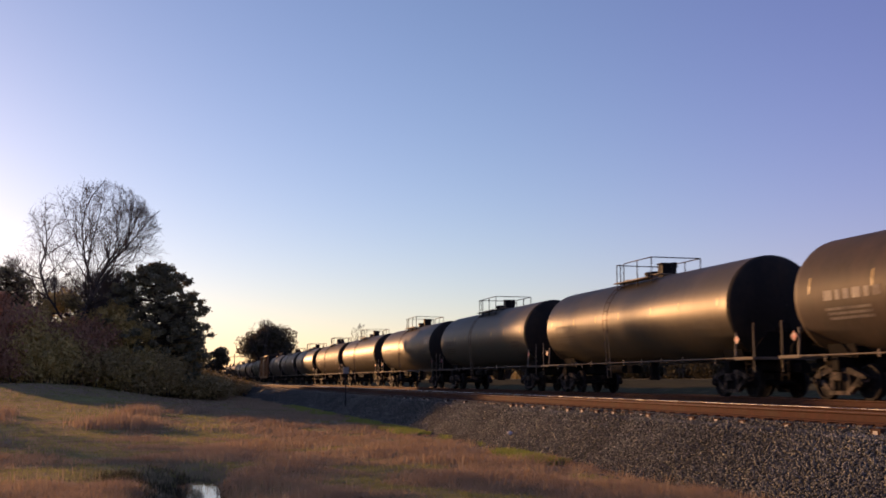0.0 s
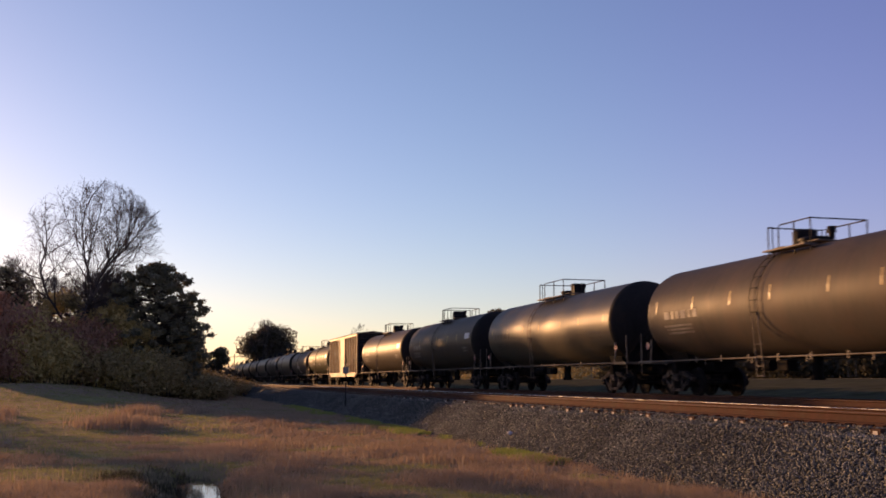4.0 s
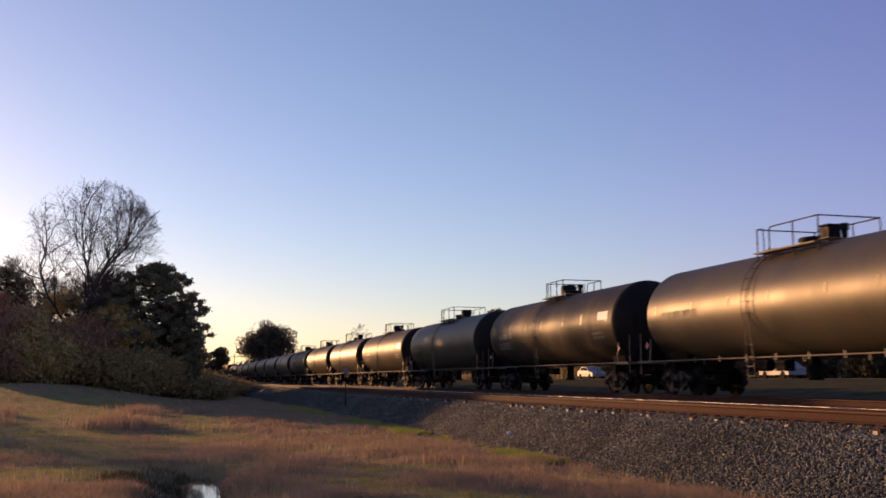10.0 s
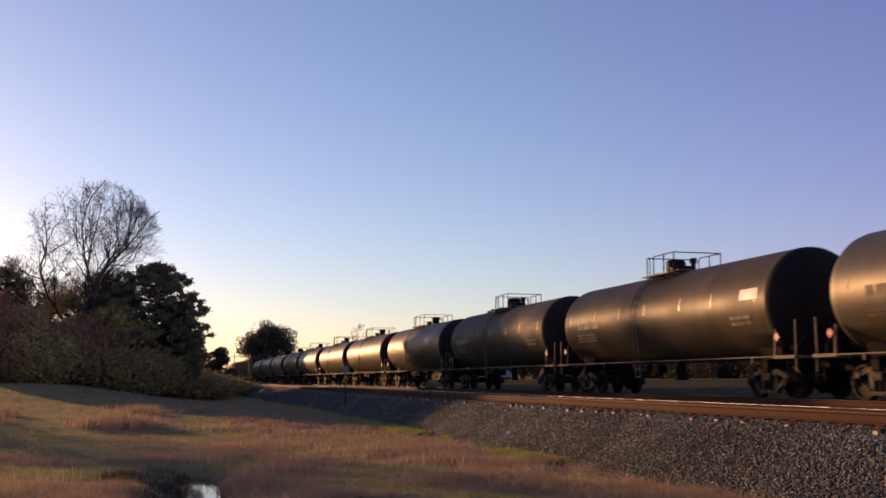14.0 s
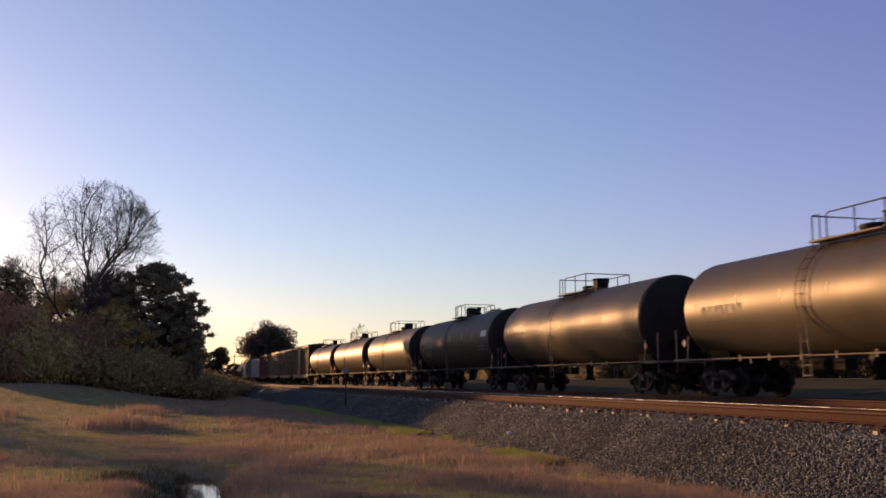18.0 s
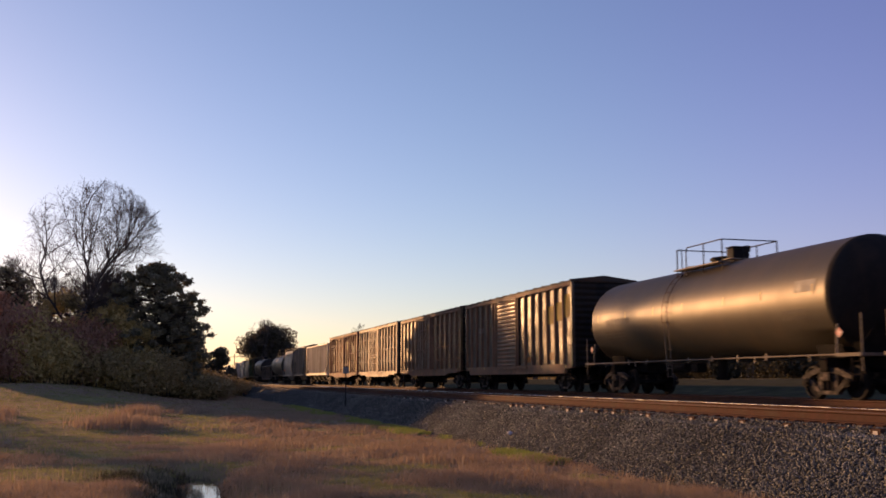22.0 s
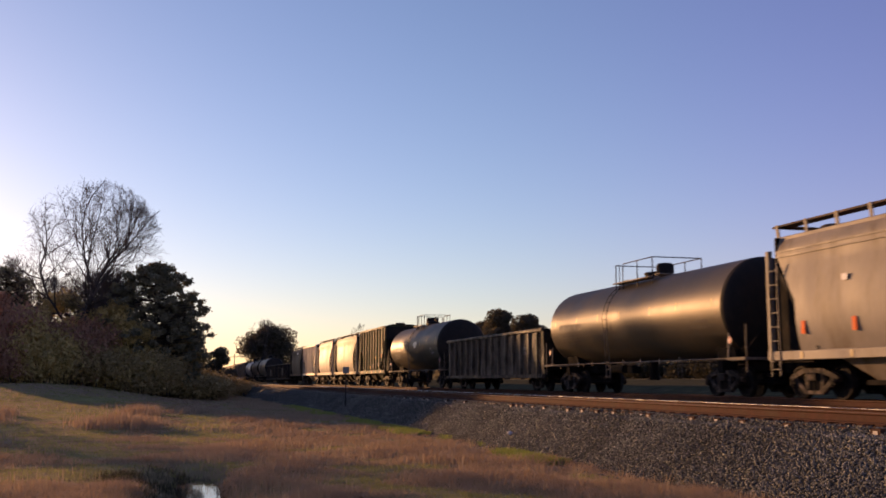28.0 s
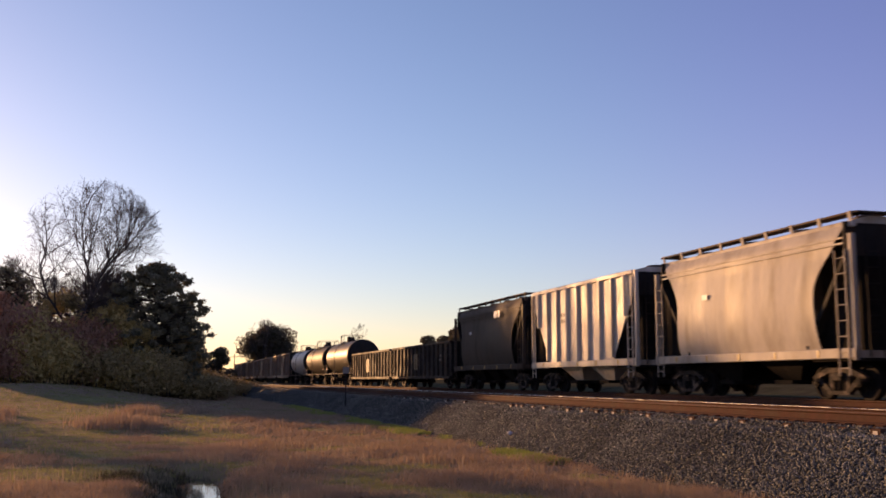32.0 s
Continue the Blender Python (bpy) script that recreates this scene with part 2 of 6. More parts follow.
# ---- mesh helpers ----
class Geo:
    """Collects vertices and faces of one mesh."""

    def __init__(self):
        self.v, self.f = [], []

    def add(self, vs, fs):
        k = len(self.v)
        self.v += [tuple(p) for p in vs]
        self.f += [tuple(k + i for i in q) for q in fs]
        return self

    def box(self, x0, x1, y0, y1, z0, z1, c=0.0):
        if c:
            return self.prism([(x0 + c, z0), (x1 - c, z0), (x1, z0 + c), (x1, z1 - c), (x1 - c, z1), (x0 + c, z1), (x0, z1 - c), (x0, z0 + c)], y0, y1)
        return self.add([(x0, y0, z0), (x1, y0, z0), (x1, y1, z0), (x0, y1, z0), (x0, y0, z1), (x1, y0, z1), (x1, y1, z1), (x0, y1, z1)],
                        [(0, 3, 2, 1), (4, 5, 6, 7), (0, 1, 5, 4), (1, 2, 6, 5), (2, 3, 7, 6), (3, 0, 4, 7)])

    def prism(self, pts, y0, y1):
        """A polygon in x and z, counter-clockwise seen from -y, drawn out along y."""
        n = len(pts)
        return self.add([(x, y0, z) for x, z in pts] + [(x, y1, z) for x, z in pts],
                        [tuple(range(n)), tuple(range(2 * n - 1, n - 1, -1))] + [((i + 1) % n, i, n + i, n + (i + 1) % n) for i in range(n)])

    def prism_x(self, pts, x0, x1):
        """A polygon in y and z drawn out along x."""
        n = len(pts)
        return self.add([(x0, y, z) for y, z in pts] + [(x1, y, z) for y, z in pts],
                        [tuple(range(n - 1, -1, -1)), tuple(range(n, 2 * n))] + [(i, (i + 1) % n, n + (i + 1) % n, n + i) for i in range(n)])

    def tube(self, path, radii, n=6, caps=True):
        """A tapered tube along a path of points."""
        path = [Vector(p) for p in path]
        if isinstance(radii, (int, float)):
            radii = [radii] * len(path)
        vs, fs = [], []
        side = None
        for i, p in enumerate(path):
            d = (path[min(i + 1, len(path) - 1)] - path[max(i - 1, 0)]).normalized()
            if side is None:
                side = d.cross(Vector((0, 0, 1)) if abs(d.z) < 0.9 else Vector((1, 0, 0))).normalized()
            side = (side - d * side.dot(d)).normalized()
            up = d.cross(side)
            for k in range(n):
                a = 2 * math.pi * k / n
                vs.append(p + (side * math.cos(a) + up * math.sin(a)) * radii[i])
        for i in range(len(path) - 1):
            for k in range(n):
                a, b = i * n + k, i * n + (k + 1) % n
                fs.append((a, b, b + n, a + n))
        if caps:
            fs.append(tuple(range(n - 1, -1, -1)))
            fs.append(tuple(range(len(vs) - n, len(vs))))
        return self.add(vs, fs)

    def beam(self, a, b, w, h):
        """A bar of rectangular section from a to b."""
        a, b = Vector(a), Vector(b)
        d = (b - a).normalized()
        s = d.cross(Vector((0, 0, 1)) if abs(d.z) < 0.95 else Vector((1, 0, 0))).normalized() * w / 2
        u = s.cross(d).normalized() * h / 2
        vs = [p + i * s + j * u for p in (a, b) for i, j in ((-1, -1), (1, -1), (1, 1), (-1, 1))]
        return self.add(vs, [(0, 1, 2, 3), (7, 6, 5, 4), (0, 4, 5, 1), (1, 5, 6, 2), (2, 6, 7, 3), (3, 7, 4, 0)])

    def lathe(self, prof, n=32, axis="y", at=(0, 0, 0), a0=0.0, a1=2 * math.pi):
        """A profile of (place along the axis, radius) turned round the axis."""
        closed = abs(a1 - a0 - 2 * math.pi) < 1e-6
        m = n if closed else n + 1
        vs, fs = [], []
        for s, r in prof:
            for k in range(m):
                a = a0 + (a1 - a0) * k / n
                c, d = r * math.cos(a), r * math.sin(a)
                p = {"y": (c, s, d), "x": (s, d, c), "z": (d, c, s)}[axis]
                vs.append((p[0] + at[0], p[1] + at[1], p[2] + at[2]))
        for i in range(len(prof) - 1):
            for k in range(n):
                a, b = i * m + k, i * m + (k + 1) % m
                fs.append((a, a + m, b + m, b))
        return self.add(vs, fs)

    def mesh(self, name, smooth=True, angle=35):
        me = bpy.data.meshes.new(name)
        me.from_pydata(self.v, [], self.f)
        if smooth:
            me.polygons.foreach_set("use_smooth", [True] * len(me.polygons))
            me.set_sharp_from_angle(angle=radians(angle))
        me.update()
        return me


def part(name, geo, material, parent=None, label="", at=(0, 0, 0), smooth=True, angle=35):
    me = geo if isinstance(geo, bpy.types.Mesh) else geo.mesh(name, smooth, angle)
    if material and not me.materials:
        me.materials.append(material)
    ob = new(name, me)
    ob.location = at
    if parent:
        ob.parent = parent
    if label:
        ob["label"] = label
    return ob


def soup(name, verts, faces, material, smooth=False):
    """One mesh from arrays of vertices and equal faces."""
    me = bpy.data.meshes.new(name)
    nv, nf, k = len(verts), len(faces), faces.shape[1]
    me.vertices.add(nv)
    me.vertices.foreach_set("co", np.asarray(verts, np.float32).ravel())
    me.loops.add(nf * k)
    me.loops.foreach_set("vertex_index", np.asarray(faces, np.int32).ravel())
    me.polygons.add(nf)
    me.polygons.foreach_set("loop_start", np.arange(0, nf * k, k, dtype=np.int32))
    me.update(calc_edges=True)
    me.validate()
    if smooth:
        me.polygons.foreach_set("use_smooth", [True] * nf)
    me.materials.append(material)
    return new(name, me)


def tubes(name, parent, paths, r, material, label=""):
    """Each rod or post as a part of its own."""
    return [part(name, Geo().tube(q, r, 6), material, parent, label) for q in paths]


# ---- plan ----
RAIL = 1.33                 # rail top over the field
NEAR, FAR = 11.67, 17.97    # centres of the empty track and of the train's track
SPEED = 20.6                # metres a second, towards -y
TOE, SHOULDER = 8.6, 10.05  # foot and top of the ballast slope


def ground_z(x, y):
    """Height of the field."""
    z = 0.10 * noise.noise((x * 0.13, y * 0.10, 3.0)) + 0.05 * noise.noise((x * 0.5, y * 0.4, 8.0))
    z += 0.25 * math.exp(-((x + 1.5) / 6.0) ** 2 - ((y - 52) / 16.0) ** 2)      # low rise in the grass
    d = math.hypot((x - 0.5) / 0.9, (y - 18.3) / 4.4) * (1 + 0.4 * noise.noise((x * 1.3, y * 0.7, 21.0)))
    z -= 0.44 * math.exp(-d ** 4)                                            # the puddle's hollow
    up = min(1.0, max(0.0, (y - 18) / 74.0)) * min(1.0, max(0.0, (4.5 - x) / 15.0))
    z += 1.60 * up * up * (3 - 2 * up)                                          # the field climbs to the wood
    if x > 6.0:
        z *= max(0.0, 1 - (x - 6.0) / 2.0)
    if x > FAR + 2.0:
        z = 0.98 * min(1.0, (x - FAR - 2.0) / 3.0) + 0.9 * min(1.0, max(0.0, (x - 32.0) / 14.0)) + 0.05 * noise.noise((x * 0.1, y * 0.1, 5.0))       # land level with the rails beyond the train
    return z if abs(x) < 200 else (1.88 if x > 0 else 0.0)


# ---- materials of the ground ----
def ground_material():
    m = bpy.data.materials.new("dry_field_soil")
    m.use_nodes = True
    n, l = m.node_tree.nodes, m.node_tree.links
    p = n["Principled BSDF"]
    co = n.new("ShaderNodeTexCoord")

    def noi(sc, det):
        t = n.new("ShaderNodeTexNoise")
        t.inputs["Scale"].default_value, t.inputs["Detail"].default_value = sc, det
        l.new(co.outputs["Object"], t.inputs["Vector"])
        return t
    a, b, c = noi(0.12, 6), noi(1.4, 5), noi(25, 3)
    ramp = n.new("ShaderNodeValToRGB")
    e = ramp.color_ramp.elements
    e[0].position, e[0].color = 0.36, (0.28, 0.26, 0.11, 1)
    e[1].position, e[1].color = 0.62, (0.31, 0.21, 0.135, 1)
    mid = e.new(0.48); mid.color = (0.30, 0.23, 0.115, 1)
    l.new(a.outputs["Fac"], ramp.inputs["Fac"])
    x = n.new("ShaderNodeMix"); x.data_type = "RGBA"; x.blend_type = "MULTIPLY"; x.inputs[0].default_value = 0.8
    l.new(ramp.outputs["Color"], x.inputs[6])
    r2 = n.new("ShaderNodeValToRGB")
    r2.color_ramp.elements[0].position, r2.color_ramp.elements[0].color = 0.3, (0.62, 0.60, 0.57, 1)
    r2.color_ramp.elements[1].position, r2.color_ramp.elements[1].color = 0.7, (1.25, 1.2, 1.15, 1)
    l.new(b.outputs["Fac"], r2.inputs["Fac"])
    l.new(r2.outputs["Color"], x.inputs[7])
    l.new(x.outputs[2], p.inputs["Base Color"])
    p.inputs["Roughness"].default_value = 0.95
    p.inputs["Specular IOR Level"].default_value = 0.05
    bp = n.new("ShaderNodeBump"); bp.inputs["Strength"].default_value = 0.6; bp.inputs["Distance"].default_value = 0.05
    l.new(c.outputs["Fac"], bp.inputs["Height"])
    l.new(bp.outputs["Normal"], p.inputs["Normal"])
    return m


M_GROUND = ground_material()
M_BALLAST = mat("ballast_grey", (0.036, 0.037, 0.031), 0.95, 0, 0.5, 6, 30, 0.9, spec=0.05)

# ---- ground ----
def ground():
    xs = sorted(set([-4000, -1500, -600, -300, -200] + list(range(-150, -40, 5)) + [-40 + 0.8 * i for i in range(45)] + [-4 + 0.25 * i for i in range(40)] + [6 + 0.8 * i for i in range(13)] + list(range(16, 60, 3)) + [60, 80, 110, 150, 200, 300, 600, 1500, 4000]))
    ys = sorted(set([-3000, -600, -100, -30, -10, 0, 5] + [8 + 0.6 * i for i in range(60)] + [44 + 1.5 * i for i in range(60)] + list(range(134, 400, 8)) + [420, 600, 1200, 2500, 4800]))
    vs = [(x, y, ground_z(x, y)) for y in ys for x in xs]
    w = len(xs)
    fs = [(j * w + i, j * w + i + 1, (j + 1) * w + i + 1, (j + 1) * w + i) for j in range(len(ys) - 1) for i in range(w - 1)]
    ob = part("ground", Geo().add(vs, fs), M_GROUND, angle=180)
    return tagged(ob, "dry brown and green winter grass field", "ground", kind="structure")


def ballast_profile():
    """x and z of the roadbed's top, from the near foot to the far one."""
    t = RAIL - 0.24
    return [(TOE - 0.3, -0.12), (TOE, 0.02), (SHOULDER - 0.02, t - 0.10), (SHOULDER + 0.18, t - 0.07), (SHOULDER + 0.32, t + 0.03), (NEAR - 1.0, t + 0.02), (NEAR + 1.7, t - 0.03), (NEAR + 2.2, t - 0.22), (FAR - 2.2, t - 0.22),
            (FAR - 1.7, t - 0.03), (FAR + 1.6, t - 0.02), (FAR + 1.9, t - 0.05), (FAR + 3.0, t - 0.05), (FAR + 3.6, t - 0.4)]


def ballast_z(x):
    pr = ballast_profile()
    for (a, za), (b, zb) in zip(pr, pr[1:]):
        if a <= x <= b:
            return za + (zb - za) * (x - a) / (b - a)
    return 0.0


def track(centre, name, label, tie_from, tie_to, step, single):
    """Two rails on timber ties; the ties that stay near are parts of their own."""
    root = tagged(new(name), label, "railway track", kind="structure")
    for s in (-1, 1):
        x = centre + s * 0.7525
        g = Geo()
        prof = [(-0.07, -0.18), (0.07, -0.18), (0.07, -0.165), (0.012, -0.15), (0.010, -0.045), (0.036, -0.030), (0.036, -0.006), (0.028, -0.001), (-0.028, -0.001),
                (-0.036, -0.006), (-0.036, -0.030), (-0.010, -0.045), (-0.012, -0.15), (-0.07, -0.165)]
        g.prism(prof, -700, 900)
        rail = part("rail", g, M_RUST, root, "rusty steel rail with a worn bright head", (x, 0, RAIL), smooth=False)
        g = Geo().prism([(-0.0375, -0.009), (0.027, -0.009), (0.027, 0.0), (-0.030, 0.0), (-0.0375, -0.005)], -700, 900)
        part("running_surface", g, M_TREAD if single and s > 0 else M_DULL_HEAD, rail, "polished bright steel running band" if single and s > 0 else "dull brown running band", smooth=False)
    rnd = random.Random(5)
    g = Geo()
    lo, hi = -1.3, 1.3
    g.box(lo, hi, -0.115, 0.115, -0.375, -0.20, 0.012)
    tie_mesh = g.mesh("tie", False)
    tie_mesh.materials.append(M_TIE)
    end_mesh = Geo().box(lo - 0.004, lo + 0.002, -0.052, 0.052, -0.330, -0.232).mesh("tie_end", False)
    end_mesh.materials.append(M_TIE_END)
    plate_mesh = Geo().box(-0.19, 0.19, -0.09, 0.09, -0.20, -0.178).mesh("tie_plate", False)
    plate_mesh.materials.append(M_RUST)
    rest = Geo()
    y, k = tie_from, 0
    while y < tie_to:
        dx, dz = rnd.uniform(-0.06, 0.06), rnd.uniform(-0.012, 0.0)
        if k < single:
            t = part("tie", tie_mesh, None, root, "", (centre + dx, y, RAIL + dz))
            t.rotation_euler = (0, 0, rnd.uniform(-0.012, 0.012))
            if k % 2 == 0 or rnd.random() < 0.3 + k * 0.004:
                t.location.x -= 0.08
                part("tie_end", end_mesh, None, t, "pale weathered end grain")
        else:
            rest.box(centre + lo + dx, centre + hi + dx, y - 0.115, y + 0.115, RAIL - 0.375, RAIL - 0.2 + dz)
        y += step * rnd.uniform(0.94, 1.06)
        k += 1
    tagged(part("distant_ties", rest, M_TIE, root, "row of timber ties", smooth=False), kind="stuff")
    pl = Geo()
    y = tie_from
    while y < 80:
        for s in (-1, 1):
            pl.box(centre + s * 0.7525 - 0.17, centre + s * 0.7525 + 0.17, y - 0.09, y + 0.09, RAIL - 0.203, RAIL - 0.181)
        y += step
    tagged(part("tie_plates", pl, M_RUST, root, "rusty tie plates", smooth=False), kind="stuff")
    return root


# ---- rail cars: parts ----
def truck_meshes():
    frames = []
    for x in (-1.06, 0.90):
        g = Geo()
        x1 = x + 0.16
        g.prism_x([(-1.06, 0.60), (-0.98, 0.46), (-0.76, 0.46), (-0.74, 0.60), (-0.40, 0.70), (0.40, 0.70), (0.74, 0.60), (0.76, 0.46), (0.98, 0.46), (1.06, 0.60),
                   (0.92, 0.68), (0.45, 0.84), (-0.45, 0.84), (-0.92, 0.68)], x, x1)
        for s in (-1, 1):
            g.beam(((x + x1) / 2, s * 0.86, 0.56), ((x + x1) / 2, s * 0.36, 0.22), 0.15, 0.13)
            g.beam(((x + x1) / 2, s * 0.33, 0.20), ((x + x1) / 2, s * 0.33, 0.74), 0.15, 0.10)
        g.box(x, x1, -0.42, 0.42, 0.14, 0.24)
        frames.append(g.mesh("side_frame", False))
        frames[-1].materials.append(M_TRUCK)
    g = Geo()
    for x in (-0.98, 0.98):
        for y in (-0.19, 0.0, 0.19):
            g.tube([(x, y, 0.24), (x, y, 0.52)], 0.075, 10)
    spring_mesh = g.mesh("spring_nest", True)
    spring_mesh.materials.append(M_UNDER)
    g = Geo().box(-1.12, 1.12, -0.17, 0.17, 0.50, 0.72, 0.03)
    bolster_mesh = g.mesh("truck", False)
    bolster_mesh.materials.append(M_TRUCK)
    g = Geo()
    for s in (-1, 1):
        x0 = s * 0.7175
        prof = [(0.0, 0.09), (0.0, 0.20), (0.02 * s, 0.21), (0.03 * s, 0.38), (0.0, 0.40), (-0.03 * s, 0.485), (0.0, 0.485), (0.03 * s, 0.460), (0.10 * s, 0.452), (0.105 * s, 0.40),
                (0.06 * s, 0.38), (0.05 * s, 0.21), (0.10 * s, 0.18), (0.10 * s, 0.09)]
        prof = [(x0 + a, r) for a, r in prof]
        g.lathe(prof if s > 0 else prof[::-1], 28, "x")
    g.tube([(-1.1, 0, 0), (1.1, 0, 0)], 0.085, 12)
    for s in (-1, 1):
        g.tube([(s * 0.90, 0, 0), (s * 1.12, 0, 0)], 0.115, 14)
        for k in range(3):
            a = k * 2.0944
            g.box(s * 1.135 - 0.015, s * 1.135 + 0.015, 0.06 * math.cos(a) - 0.02, 0.06 * math.cos(a) + 0.02, 0.06 * math.sin(a) - 0.02, 0.06 * math.sin(a) + 0.02)
    wheel_mesh = g.mesh("wheelset", True)
    wheel_mesh.materials.append(M_WHEEL)
    return frames, spring_mesh, bolster_mesh, wheel_mesh


TRUCK = truck_meshes()


def trucks(car, half):
    """The two trucks of a car, each with its side frames, springs, bolster and wheelsets."""
    for s in (-1, 1):
        t = part("truck", TRUCK[2], None, car, "cast steel truck, dusty", (0, s * half, 0))
        for fr in TRUCK[0]:
            part("side_frame", fr, None, t, "cast side frame")
        tagged(part("spring_nest", TRUCK[1], None, t), kind="stuff")
        for q in (-1, 1):
            part("wheelset", TRUCK[3], None, t, "steel wheels on an axle", (0, q * 0.875, 0.457))


def coupler(car, end, y):
    """A knuckle coupler with its draft gear and air hose at one end."""
    g = Geo()
    g.box(-0.12, 0.12, min(y - end * 0.7, y), max(y - end * 0.7, y), 0.76, 0.98, 0.02)
    g.box(-0.17, 0.17, min(y, y + end * 0.28), max(y, y + end * 0.28), 0.72, 1.02, 0.04)
    c = part("coupler", g, M_UNDER, car, "black steel knuckle coupler")
    g = Geo().tube([(0.35, y - end * 0.1, 0.85), (0.36, y + end * 0.1, 0.55), (0.2, y + end * 0.3, 0.42), (0.05, y + end * 0.36, 0.5)], 0.025, 6)
    part("air_hose", g, M_UNDER, c)


def ladder(name, car, x, y, z0, z1, width, along_y=True, material=None, parent_label="", lean=0.0):
    g = Geo()
    n = max(2, int((z1 - z0) / 0.38))
    for s in (-0.5, 0.5):
        a = (x, y + s * width, z0) if along_y else (x + s * width, y, z0)
        b = (x + lean, y + s * width, z1) if along_y else (x + s * width, y + lean, z1)
        g.beam(a, b, 0.026, 0.026)
    for i in range(n):
        f = (i + 0.5) / n
        z = z0 + (z1 - z0) * f
        if along_y:
            g.tube([(x + lean * f, y - width / 2, z), (x + lean * f, y + width / 2, z)], 0.012, 5)
        else:
            g.tube([(x - width / 2, y + lean * f, z), (x + width / 2, y + lean * f, z)], 0.014, 5)
    return part(name, g, material or M_RAILING, car, parent_label)


def bars(name, car, x, y, z, w, h, rows, material, label, rnd, curve=None):
    """Lines of unreadable lettering as plain bars on a side; curve: tank radius and axis height."""
    g = Geo()
    for r in range(rows):
        zz = z - r * h * 1.7
        yy = y
        while yy < y + w - h:
            dw = min(rnd.uniform(0.6, 2.4) * h, y + w - yy)
            if curve:
                rad, zc = curve
                pts = []
                for q in (zz, zz - h):
                    dz = q - zc
                    pts.append((-math.sqrt(max(0.01, rad * rad - dz * dz)) - 0.006, q))
                g.add([(pts[0][0], yy, pts[0][1]), (pts[0][0], yy + dw, pts[0][1]), (pts[1][0], yy + dw, pts[1][1]), (pts[1][0], yy, pts[1][1])], [(0, 1, 2, 3)])
            else:
                g.add([(x, yy, zz), (x, yy + dw, zz), (x, yy + dw, zz - h), (x, yy, zz - h)], [(0, 1, 2, 3)])
            yy += dw + h * 0.45
    return tagged(part(name, g, material, car, label, smooth=False), kind="stuff")


